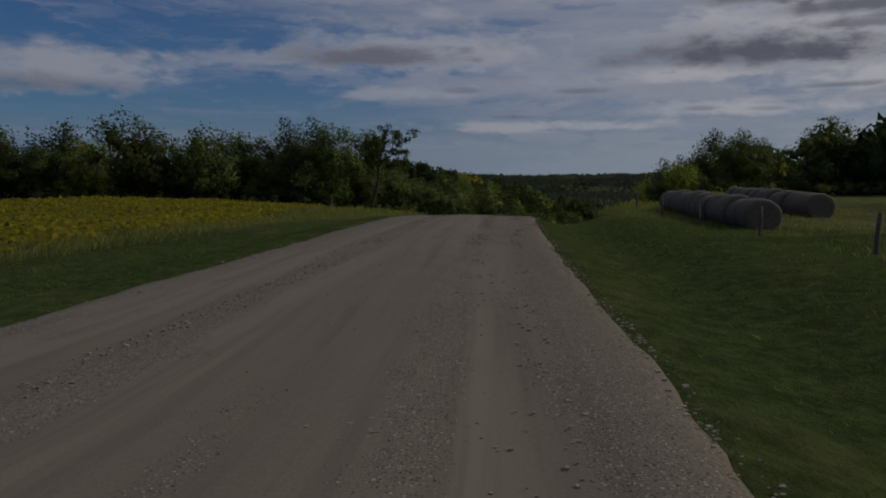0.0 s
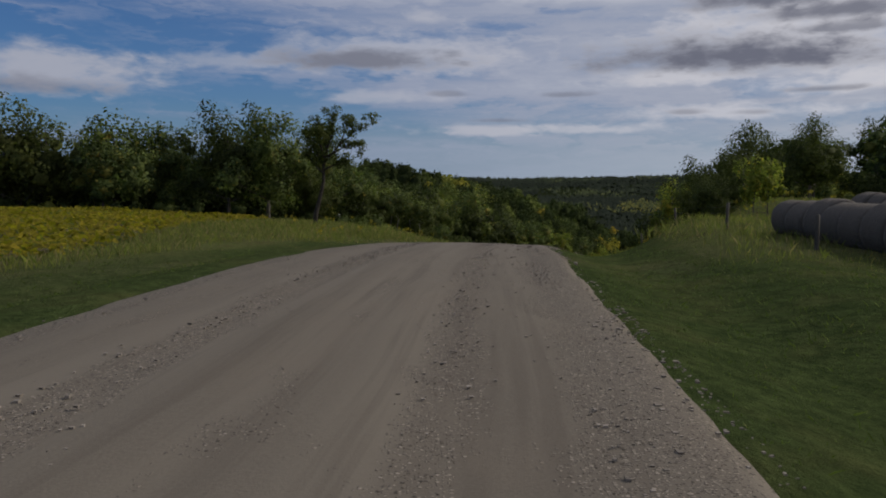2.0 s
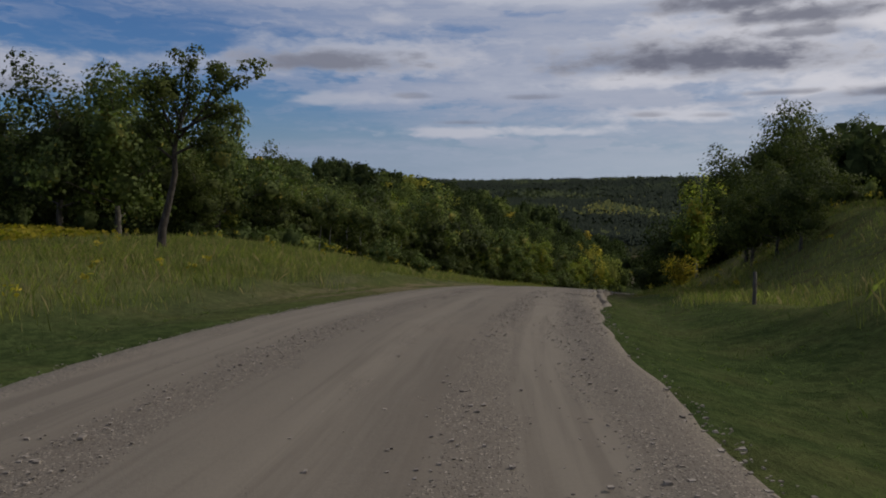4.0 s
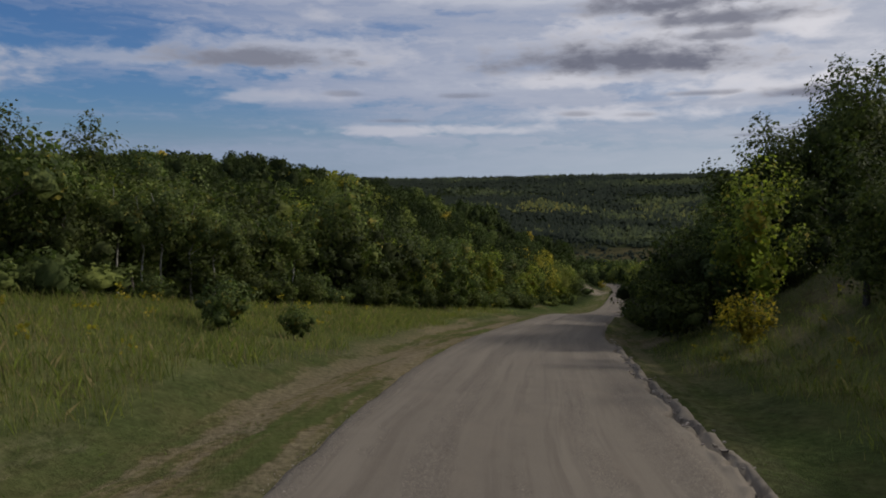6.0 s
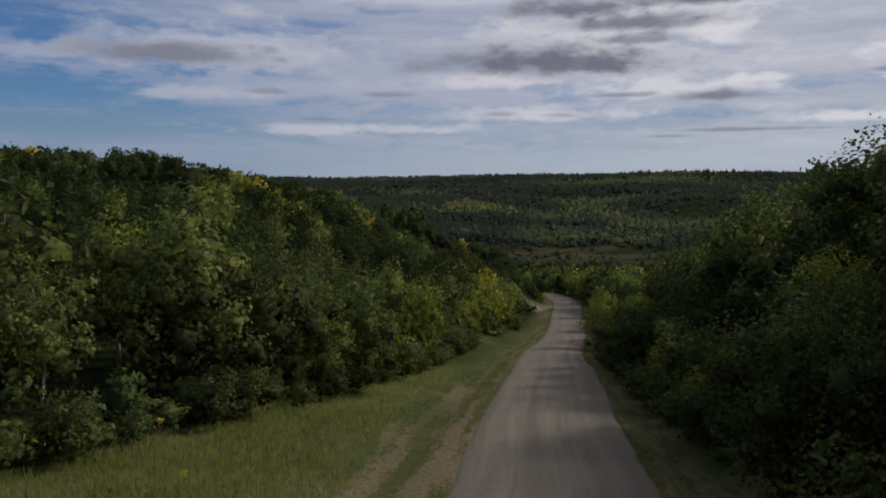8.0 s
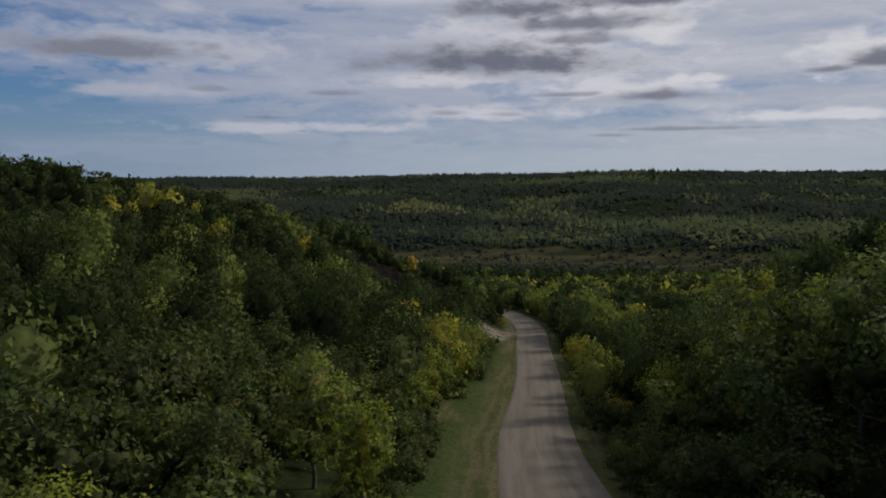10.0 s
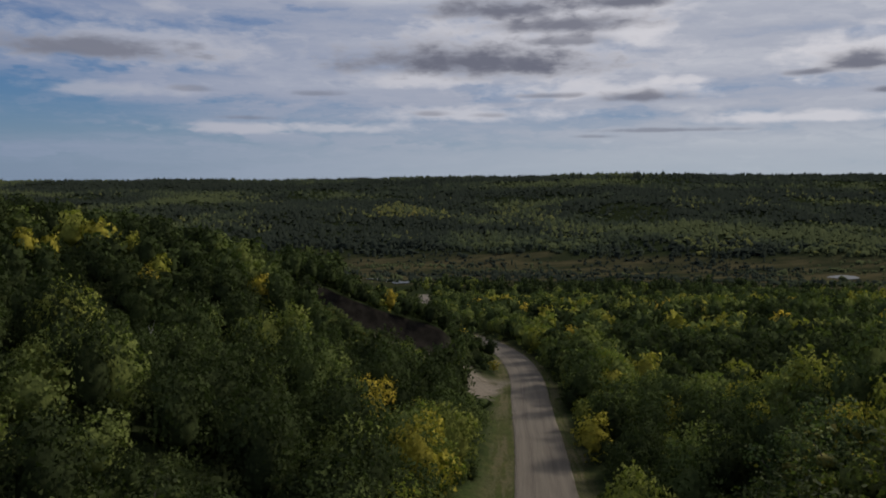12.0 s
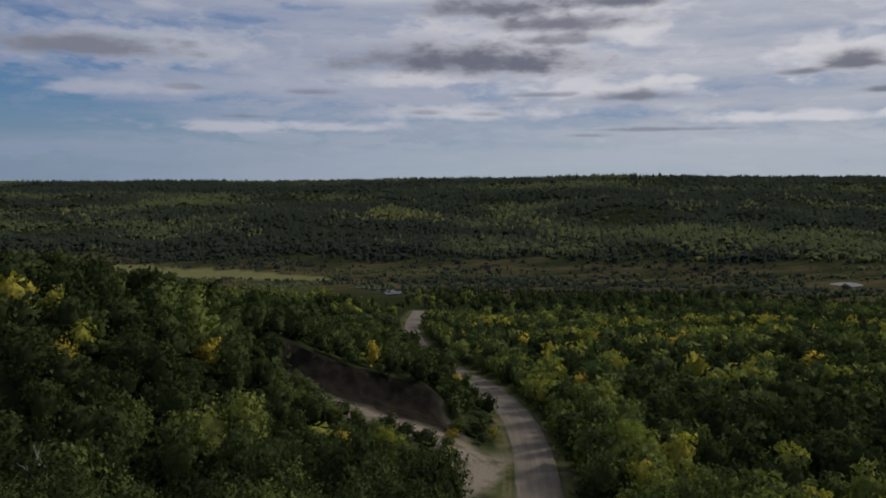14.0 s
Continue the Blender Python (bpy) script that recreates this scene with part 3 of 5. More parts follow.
def build_ground():
    xs = np.array(sorted(set(np.round(grow(-40, -3000, 3, 1.13) + list(np.arange(-40, -14, 2.0)) + list(np.arange(-14, 62, 1.0))
                                      + list(np.arange(62, 150, 2.0)) + grow(150, 3800, 3, 1.055), 3))))
    ys = np.array(sorted(set(np.round(grow(-10, -400, 4, 1.3) + list(np.arange(-10, 130, 1.0)) + list(np.arange(130, 200, 1.4)) + list(np.arange(200, 420, 2.0))
                                      + grow(420, 4600, 3, 1.03), 3))))
    X, Y = np.meshgrid(xs, ys)
    X, Y = X.ravel(), Y.ravel()
    Z = height(X, Y)
    foot, d = road_coords(X, Y)
    dry = step(np.abs(d), 3, 5) * step(-np.abs(d), -10, -5.5) * step(foot, 60, 95) * np.where(d < 0, 0.88 - 0.5 * step(foot, 135, 165), 0.12 + 0.23 * step(foot, 90, 120))
    dry = np.maximum(dry, step(field_edge(X, Y), -0.3, 0.6))
    dry = np.maximum(dry, 0.6 * step(rough(X, Y, 23, 77), 0.15, 0.4) * step(-np.abs(d), -80, -12) * (1 - 0.8 * step(-np.abs(d), -16, -12) * step(-foot, -85, -65)))
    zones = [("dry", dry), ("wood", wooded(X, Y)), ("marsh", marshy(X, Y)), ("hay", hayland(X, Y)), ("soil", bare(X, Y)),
             ("off", d), ("foot", foot), ("shaded_shale", step(X + rough(X, Y, 6, 13) * 3, 56, 61) * step(-X, -98, -93) * step(Y + 0.10 * (X - 60) + rough(X, Y, 8, 12) * 4, 328, 332) * step(-Y + rough(X, Y, 5, 14) * 2, -345, -342)),
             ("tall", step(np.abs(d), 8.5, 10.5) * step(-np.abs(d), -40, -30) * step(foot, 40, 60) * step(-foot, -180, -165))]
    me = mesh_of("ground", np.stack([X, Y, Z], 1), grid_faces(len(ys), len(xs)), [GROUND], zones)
    return tagged(new("ground", me), "rolling grass and woodland ground falling into a wide valley", "ground", kind="structure")


def build_road():
    out = np.array([4.08, 4.22, 4.34, 4.44, 4.54, 4.64, 4.76, 4.95, 5.25, 5.6])      # the edges, finer
    d0 = np.concatenate([-out[::-1], np.arange(-3.9, 3.91, 0.3), out])
    ys = np.concatenate([np.arange(-110, -8, 4), np.arange(-8, 72, 0.35), np.arange(72, 130, 0.16), np.arange(130, 140, 0.4), np.arange(140, 200, 0.8), np.arange(200, 690, 2.0)])
    cx, cz, nx, ny = (v[:, None] for v in road_at(ys))
    d0 = d0[None, :] + 0 * cx
    t = ys[:, None] + 0 * d0
    edge = step(np.abs(d0), 3.2, 4.0)
    wobble = rough(t, np.sign(d0) * 9.0, 2.3, 61) * 0.14 + rough(t, np.sign(d0) * 5.0, 17, 62) * 0.12 + rough(t, np.sign(d0) * 3.0, 0.8, 60, 2) * 0.07
    d = d0 + wobble * edge - 0.45 * step(t, 88, 112) * step(-t, -260, -200) * step(-d0, 1.5, 4.0)
    X, Y = cx + nx * d, t + ny * d
    a = np.abs(d0)
    z = 0.10 * (1 - np.minimum(a / HALF, 1) ** 2) - 0.6 * step(a, 3.95, 4.65)
    cut = washed(t) * (d0 > 0) * (0.75 + 0.9 * rough(t, t * 0, 1.7, 65, 2))
    bank = 0.02 * (a - 4) - 0.16 * step(-t, -100, -80) - 1.0 * step(a, 4.78, 5.3) + (0.15 * rough(X, Y, 0.8, 66, 2) + 0.11 * rough(X, Y, 0.3, 70, 1)) * step(a, 4.15, 4.4)
    gully = bank - 0.42 * np.exp(-(((a - 4.52 - 0.34 * rough(t, t * 0 + 4, 1.5, 67, 3) - 0.20 * rough(t, t * 0 + 2, 0.42, 71, 1)) / 0.07) ** 2)) * np.maximum(cut, 0)
    z = np.where((d0 > 0) & (a > 4.0), z + (gully - z) * washed(t), z)
    rut = 0.05 * rough(d0 + 50, t * 0.02, 0.8, 63, 2) + 0.020 * rough(X, Y, 0.9, 64, 3)
    ridge = 0.035 * np.exp(-(((a - 3.75 - 0.2 * rough(t, t * 0 + 8, 9, 68)) / 0.28) ** 2)) * (0.6 + rough(t, d0, 3.0, 69))
    Z = cz + z + (rut + ridge) * step(-a, -4.3, -4.0)
    v = np.stack([X, Y, Z], -1).reshape(-1, 3)
    me = mesh_of("road", v, grid_faces(len(ys), d0.shape[1]), [ROAD], [("across", (d0 / HALF).ravel()), ("along", t.ravel())])
    return tagged(new("road", me), "unpaved brown gravel road with loose stones at its edges", "road", kind="structure")


def build_water():
    """The river's visible reach and a pond on the valley floor."""
    line_y = np.linspace(890, 1078, 41)
    mid = spline(line_y, [890, 935, 985, 1035, 1078], [246, 258, 268, 266, 252])
    half = 7.5 + 2.5 * np.sin(line_y * 0.07)
    level = height(mid, line_y)
    v = np.concatenate([np.stack([mid + s * half, line_y, level + 1.0], 1) for s in (-1, 0, 1)])
    k = np.arange(40)
    faces = np.concatenate([np.stack([k + r * 41, k + r * 41 + 41, k + r * 41 + 42, k + r * 41 + 1], 1) for r in (0, 1)])
    tagged(new("river", mesh_of("river", v, faces, [WATER])), "narrow pale river reflecting the sky between woods", "river", kind="structure")
    ring = np.linspace(0, 2 * math.pi, 33)[:-1]
    x, y = 935 + np.cos(ring) * (22 + 3 * np.sin(3 * ring)), 967 + np.sin(ring) * (22 + 4 * np.sin(2 * ring + 1))
    rings = [np.stack([935 + (x - 935) * s, 967 + (y - 967) * s, np.full(32, float(height(935.0, 967.0)) + 1.4)], 1) for s in (0.02, 0.6, 1.0)]
    k = np.arange(32)
    faces = np.concatenate([np.stack([k + r * 32, (k + 1) % 32 + r * 32, (k + 1) % 32 + r * 32 + 32, k + r * 32 + 32], 1) for r in (0, 1)])
    tagged(new("pond", mesh_of("pond", np.concatenate(rings), faces, [WATER])), "small bright pond in the marshy valley floor", "pond", kind="structure")


build_ground()
build_road()
build_water()


# ---- plants ----
def part(name, me, parent, label=""):
    ob = new(name, me)
    ob.parent = parent
    return tagged(ob, label)


def tube(path, radii, sides=6):
    """Rings round a line of places; corners and four-cornered faces."""
    path, verts, faces = np.asarray(path, float), [], []
    for k, (p, r) in enumerate(zip(path, radii)):
        way = path[min(k + 1, len(path) - 1)] - path[max(k - 1, 0)]
        way /= np.linalg.norm(way) + 1e-9
        a = np.cross(way, (0.3, 1, 0.1))
        a /= np.linalg.norm(a)
        b = np.cross(way, a)
        for s in range(sides):
            t = 2 * math.pi * s / sides
            verts.append(p + r * (math.cos(t) * a + math.sin(t) * b))
        if k:
            for s in range(sides):
                i, j = (k - 1) * sides, k * sides
                faces.append((i + s, i + (s + 1) % sides, j + (s + 1) % sides, j + s))
    return np.array(verts), np.array(faces)


def gather(pieces):
    """Joins (corners, faces) pairs."""
    verts, faces, base = [], [], 0
    for v, f in pieces:
        verts.append(v)
        faces.append(f + base)
        base += len(v)
    return np.concatenate(verts), np.concatenate(faces)


def cards(rng, centres, outward, size, long=1.35):
    """A folded leaf spray at each place, turned partly outward: corners, faces and the crown's rounded normals."""
    k = len(centres)
    normal = outward * 0.8 + rng.normal(0, 0.5, (k, 3)) + (0, 0, 0.3)
    normal /= np.linalg.norm(normal, axis=1)[:, None] + 1e-9
    a = np.cross(normal, rng.normal(0, 1, (k, 3)))
    a /= np.linalg.norm(a, axis=1)[:, None] + 1e-9
    b = np.cross(normal, a)
    s = (size * rng.uniform(0.55, 1.3, k))[:, None]
    fold = normal * s * 0.25
    v = np.stack([centres - a * s * long, centres - b * s + fold * rng.uniform(0, 1, (k, 1)), centres + a * s * long, centres + b * s * 0.85 + fold], 1)
    soft = outward * 0.85 + normal * 0.28 + (0, 0, 0.1)
    soft /= np.linalg.norm(soft, axis=1)[:, None] + 1e-9
    return v.reshape(-1, 3), np.arange(4 * k).reshape(-1, 4), np.repeat(soft, 4, 0)


def sprigs(rng, centres, outward, size):
    """A small three-cornered leaf spray at each place: corners, faces and the crown's rounded normals."""
    k = len(centres)
    normal = outward * 0.7 + rng.normal(0, 0.6, (k, 3)) + (0, 0, 0.2)
    normal /= np.linalg.norm(normal, axis=1)[:, None] + 1e-9
    a = np.cross(normal, rng.normal(0, 1, (k, 3)))
    a /= np.linalg.norm(a, axis=1)[:, None] + 1e-9
    b = np.cross(normal, a)
    s = (size * rng.uniform(0.6, 1.5, k))[:, None]
    v = np.stack([centres - a * s - b * s * 0.6, centres + a * s * rng.uniform(0.6, 1.2, (k, 1)) - b * s * 0.5, centres + b * s * 1.2], 1)
    soft = outward * 0.85 + normal * 0.35 + (0, 0, 0.1)
    soft /= np.linalg.norm(soft, axis=1)[:, None] + 1e-9
    return v.reshape(-1, 3), np.arange(3 * k).reshape(-1, 3), np.repeat(soft, 3, 0)


def crown_places(rng, lobes, count):
    """Places near the skin of a set of ragged lobes (x, y, z, radius, flattening), and the ways outward."""
    lobes = np.array(lobes)
    middle = np.average(lobes[:, :3], axis=0, weights=lobes[:, 3])
    k = rng.choice(len(lobes), count, p=lobes[:, 3] ** 1.7 / (lobes[:, 3] ** 1.7).sum())
    way = rng.normal(0, 1, (count, 3))
    way[:, 2] += 0.25
    way /= np.linalg.norm(way, axis=1)[:, None]
    deep = rng.uniform(0.35, 1.0, count) ** 0.4 * rng.uniform(0.72, 1.34, count)
    span = np.stack([lobes[k, 3], lobes[k, 3], lobes[k, 3] * lobes[k, 4]], 1)
    places = lobes[k, :3] + way * span * deep[:, None]
    out = places - middle
    out = way * 0.65 + out / (np.linalg.norm(out, axis=1)[:, None] + 1e-9) * 0.5
    return places, out / (np.linalg.norm(out, axis=1)[:, None] + 1e-9)


def lumpy(rng, lobes, middle, detail, shrink=0.93, floor=0.0):
    """The closed, lumpy body of a set of lobes, seen from the middle: corners, triangles and rounded normals."""
    bm = bmesh.new()
    bmesh.ops.create_icosphere(bm, subdivisions=detail, radius=1.0)
    way = np.array([p.co[:] for p in bm.verts])
    f = np.array([[q.index for q in face.verts] for face in bm.faces])
    bm.free()
    far, soft = np.full(len(way), 0.05), way.copy()
    for x, y, z, r, flat in lobes:
        s = np.array((1, 1, 1 / flat))
        d, o = way * s, (np.array(middle) - (x, y, z)) * s
        a, h, c = (d * d).sum(1), d @ o, o @ o - r * r
        disc = h * h - a * c
        t = np.where(disc > 0, (-h + np.sqrt(np.maximum(disc, 0))) / a, 0)
        m = t > far
        far = np.where(m, t, far)
        soft[m] = (np.array(middle) + way * t[:, None] - (x, y, z))[m] / r
    v = np.array(middle) + way * (far * shrink * rng.uniform(0.93, 1.07, len(way)))[:, None]
    v[:, 2] = np.maximum(v[:, 2], floor)
    f = f[(v[f][:, :, 2] > floor + 1e-6).any(1)]
    soft = soft * 0.6 + way * 0.5 + (0, 0, 0.1)
    return v, f, soft / np.linalg.norm(soft, axis=1)[:, None]


def with_body(body, spray):
    """A lumpy body and the leaf sprays on its skin, all in triangles."""
    v, f, s = spray
    f = (np.concatenate([f[:, (0, 1, 2)], f[:, (0, 2, 3)]]) if f.shape[1] == 4 else f) + len(body[0])
    return np.concatenate([body[0], v]), np.concatenate([body[1], f]), np.concatenate([body[2], s])


def round_ball(detail):
    bm = bmesh.new()
    bmesh.ops.create_icosphere(bm, subdivisions=detail, radius=1.0)
    v, f = np.array([p.co[:] for p in bm.verts]), np.array([[q.index for q in face.verts] for face in bm.faces])
    bm.free()
    return v, f


BALL = round_ball(1)


def make_tree(seed, tall, spread, stem, count, size, slim=0.9, lean=(0, 0), forks=5, clear=0.14):
    """Trunk with limbs, and a crown of leaf sprays hung on them, for a tree standing at the origin."""
    rng = np.random.default_rng(seed)
    lean = np.array((*lean, 0.0))
    bole = [np.array((0, 0, -0.4))]
    for k in range(1, 7):
        t = k / 6
        bole.append(np.array((0, 0, tall * 0.86 * t)) + lean * t**1.6 + rng.normal(0, 0.035 * tall * t, 3) * (1, 1, 0.1))
    pieces = [tube(bole, [stem * (1.25 if k == 0 else 1 - 0.135 * k) for k in range(7)], 7)]
    lobes = [(*(bole[6] + (0, 0, tall * 0.02)), spread * 0.42, slim), (*bole[5], spread * 0.5, slim), (*bole[4], spread * 0.5, slim)] + ([] if clear > 0.3 else [(*bole[3], spread * 0.55, slim), (*bole[2], spread * 0.5, slim)])
    base = clear
    for k in range(forks + 3):
        t = base + (0.92 - base) * (k + rng.uniform(0, 0.8)) / (forks + 3)
        root = np.array([np.interp(t * 6, range(7), [b[i] for b in bole]) for i in range(3)])
        turn = k * 2.4 + rng.uniform(-0.5, 0.5)
        reach = spread * (1.05 - 0.55 * t) * rng.uniform(0.75, 1.15)
        tip = root + np.array((math.cos(turn) * reach, math.sin(turn) * reach, reach * rng.uniform(0.25, 0.75)))
        mid = (root + tip) / 2 + rng.normal(0, 0.06 * reach, 3) - (0, 0, 0.06 * reach)
        pieces.append(tube([root, mid, tip], [stem * 0.42 * (1.1 - t), stem * 0.26 * (1.1 - t), stem * 0.07], 5))
        lobes.append((*tip, spread * rng.uniform(0.26, 0.42), slim))
        lobes.append((*mid, spread * rng.uniform(0.2, 0.34), slim))
        for _ in range(2):
            twig = tip + rng.normal(0, spread * 0.16, 3) + (0, 0, spread * 0.06)
            pieces.append(tube([mid + (tip - mid) * 0.5, twig], [stem * 0.1, stem * 0.03], 4))
            lobes.append((*twig, spread * rng.uniform(0.16, 0.26), slim))
    places, ways = crown_places(rng, lobes, count)
    keep = places[:, 2] > tall * (0.03 if clear < 0.3 else 0.22 if clear < 0.4 else 0.34)
    spray = cards(rng, places[keep], ways[keep], size)
    # the shaded inside of the crown: a rough lump in every larger lobe
    middle = np.average(np.array(lobes)[:, :3], axis=0)
    bodies = [(np.zeros((0, 3)), np.zeros((0, 3), int), np.zeros((0, 3)))]
    for x, y, z, r, flat in lobes:
        if r > spread * 0.26 and z + r * flat < tall * 0.88 and z - r * flat * 0.6 > tall * (0.02 if clear < 0.3 else 0.25 if clear < 0.4 else 0.4):
            v = BALL[0] * rng.uniform(0.42, 1.1, (len(BALL[0]), 1)) * (r * 0.64, r * 0.64, r * flat * 0.64) + (x, y, z)
            soft = BALL[0] * 0.6 + rng.normal(0, 0.3, BALL[0].shape) + (v - middle) / (np.linalg.norm(v - middle, axis=1)[:, None] + 1e-9) * 0.5 + (0, 0, 0.05)
            bodies.append((v, BALL[1], soft / np.linalg.norm(soft, axis=1)[:, None]))
    base = np.cumsum([0] + [len(b[0]) for b in bodies])
    body = (np.concatenate([b[0] for b in bodies]), np.concatenate([b[1] + k for b, k in zip(bodies, base)]), np.concatenate([b[2] for b in bodies]))
    return gather(pieces), with_body(body, spray)


KINDS = {}


def make_lone_tree():
    """A crooked trunk leaning over, with long bare limbs and an open crown that hangs out to one side."""
    rng = np.random.default_rng(3)
    bole = [(0, 0, -0.4), (0.12, 0, 1.0), (0.5, 0.05, 2.4), (0.82, 0.1, 3.8), (0.84, 0.05, 5.0), (1.15, 0, 6.5)]
    pieces = [tube([np.array(p) for p in bole], [0.27, 0.21, 0.17, 0.15, 0.12, 0.09], 8)]
    limbs = (((0.9, 0, 5.4), (2.2, 0.2, 6.9), (3.7, 0.3, 8.2), (5.0, 0.2, 8.9)), ((1.0, 0, 5.9), (2.6, -0.3, 6.6), (3.5, -0.4, 7.0), (4.2, -0.3, 7.1)),
             ((1.15, 0, 6.5), (1.5, 0.2, 7.8), (1.75, 0.3, 8.8), (1.8, 0.2, 9.5)), ((0.85, 0, 5.1), (0.1, 0.3, 6.5), (-0.4, 0.4, 7.6), (-0.6, 0.5, 8.3)),
             ((1.0, 0, 5.8), (1.0, 1.6, 7.0), (1.2, 2.2, 7.8), (1.3, 2.8, 8.3)), ((1.0, 0, 5.5), (0.8, -1.5, 6.8), (0.9, -2.1, 7.6), (0.9, -2.6, 8.2)),
             ((0.83, 0, 4.8), (1.8, 0.3, 5.3), (2.4, 0.3, 5.5), (2.9, 0.2, 5.5)), ((0.84, 0, 4.5), (0.2, -0.4, 5.2), (-0.3, -0.6, 5.7), (-0.7, -0.6, 6.1)),
             ((1.15, 0, 6.5), (0.8, 0.4, 7.6), (0.5, 0.6, 8.5), (0.3, 0.6, 9.0)), ((2.2, 0.2, 6.9), (2.6, 0.9, 8.0), (2.9, 1.2, 8.7), (3.0, 1.3, 9.2)))
    lobes = []
    for limb in limbs:
        limb = [np.array(p) + rng.normal(0, 0.06, 3) * (k > 0) for k, p in enumerate(limb)]
        pieces.append(tube(limb, [0.085, 0.06, 0.038, 0.012], 6))
        for at in (1.3, 1.8, 2.2, 2.6, 3.0):
            k = min(int(at), 2)
            root = limb[k] + (limb[k + 1] - limb[k]) * (at - k)
            twig = root + rng.normal(0, 0.42, 3) + (0.1, 0, 0.3)
            pieces.append(tube([root, twig], [0.02, 0.006], 4))
            lobes.append((*twig, rng.uniform(0.34, 0.62), 0.75))
            lobes.append((*root, rng.uniform(0.22, 0.42), 0.8))
    lobes += [(1.0, 0, 6.9, 0.9, 0.9), (1.5, 0.1, 8.1, 0.9, 0.9), (0.5, 0.3, 7.4, 0.8, 0.9), (0.7, -0.6, 6.2, 0.75, 0.9)]
    places, ways = crown_places(rng, lobes, 6200)
    return gather(pieces), cards(rng, places, ways, 0.075)


def tree_kind(key, colour, label, category="tree", bark=None, made=None, **shape):
    """A first tree of a kind, kept to be copied."""
    trunk, crown = made or make_tree(**shape)
    root = new(category.replace(" ", "_"))
    tagged(root, label, category)
    part("trunk", mesh_of("trunk", *trunk, [bark or BARK]), root)
    part("crown", mesh_of("crown", *crown[:2], [LEAF[colour]], normals=crown[2]), root)
    KINDS[key] = [root, False]


def plant(key, x, y, scale=1.0, turn=None, sink=0.0, tall=1.0, group=""):
    root, used = KINDS[key]
    turn = random.uniform(0, 360) if turn is None else turn
    m = pose(x, y, float(height(x, y)) - sink, 0, 0, turn)
    if used:
        root = copy_thing(root, m)
    else:
        KINDS[key][1] = True
        root.matrix_basis = m
    root.scale = (scale, scale, scale * tall)
    if group:
        root["group"] = group
    return root


tree_kind("lone", "dark green", "lone leaning deciduous tree with an open crown", bark=DARK_BARK, made=make_lone_tree())
tree_kind("oak_a", "dark green", "dark green broadleaf tree with a full crown", seed=11, tall=9.5, spread=4.0, stem=0.2, count=2000, size=0.130)
tree_kind("oak_b", "dark green", "dark green broadleaf tree with a ragged crown", seed=12, tall=8.5, spread=4.2, stem=0.18, count=2000, size=0.130)
tree_kind("ash_a", "green", "green broadleaf tree at the edge of the woods", seed=13, tall=9.0, spread=3.5, stem=0.17, count=2000, size=0.127)
tree_kind("ash_b", "light green", "green slender tree at the edge of the woods", seed=14, tall=10.5, spread=3.0, stem=0.15, count=2000, size=0.127)
tree_kind("big_oak", "dark green", "tall dark green oak with dense fine foliage", seed=51, tall=9.5, spread=4.1, stem=0.2, count=6400, size=0.098)
tree_kind("big_ash", "green", "tall green ash with dense fine foliage", seed=53, tall=9.6, spread=3.7, stem=0.18, count=5600, size=0.102)
tree_kind("oak_c", "dark green", "dark green broadleaf tree inside the woods", seed=41, tall=9.3, spread=4.0, stem=0.2, count=1150, size=0.165)
tree_kind("ash_c", "green", "green broadleaf tree inside the woods", seed=43, tall=9.4, spread=3.5, stem=0.17, count=1150, size=0.165)
tree_kind("aspen_a", "light green", "green aspen with a pale slender trunk", bark=PALE_BARK, seed=15, tall=9.5, spread=2.5, stem=0.11, count=1700, size=0.10, slim=1.15, clear=0.46)
tree_kind("aspen_b", "yellow-green", "yellowing aspen with a pale slender trunk", bark=PALE_BARK, seed=16, tall=9.0, spread=2.5, stem=0.11, count=2600, size=0.10, slim=1.3)
tree_kind("sapling", "yellow-green", "slender yellow-green young tree above a fence line", seed=26, tall=4.9, spread=1.3, stem=0.06, count=1500, size=0.08, slim=1.35, clear=0.34)
tree_kind("maple", "yellow-green", "yellow-green young maple beside the road", seed=17, tall=7.0, spread=3.1, stem=0.14, count=3900, size=0.082)
tree_kind("gold", "yellow", "small tree with golden autumn leaves", seed=18, tall=5.5, spread=2.2, stem=0.09, count=1200, size=0.095)
tree_kind("shrub_dark", "dark green", "dense dark green shrub", "shrub", seed=21, tall=3.2, spread=2.0, stem=0.06, count=1200, size=0.095, forks=8)
tree_kind("shrub_green", "green", "leafy green shrub in tall grass", "shrub", seed=22, tall=2.4, spread=1.5, stem=0.04, count=1200, size=0.075, forks=8)
tree_kind("shrub_gold", "yellow", "orange-yellow autumn shrub on the bank", "shrub", seed=23, tall=2.5, spread=1.5, stem=0.04, count=1200, size=0.075, forks=8)

# single trees that stand out
for x, y, s in ((28.6, 194.5, 1.2), (45.5, 218.6, 1.2), (47.8, 226, 1.1), (42.0, 213.5, 0.95), (59.4, 255.5, 1.15)):
    plant("maple", x, y, s)
plant("gold", 13, 207, 1.0)
for x, y, s in ((37.4, 201.2, 1.3), (34.5, 197.0, 1.1), (40.5, 206.5, 1.25), (33.0, 191.5, 0.9)):
    plant("shrub_green", x, y, s)
for x, y, s in ((119, 301, 1.55), (124, 311, 1.25), (140, 377, 1.35), (146, 386, 1.3), (134, 366, 1.2), (58, 243, 1.1), (52, 248, 1.0), (73, 304, 0.9)):
    plant("maple", x, y, s, sink=0.5)
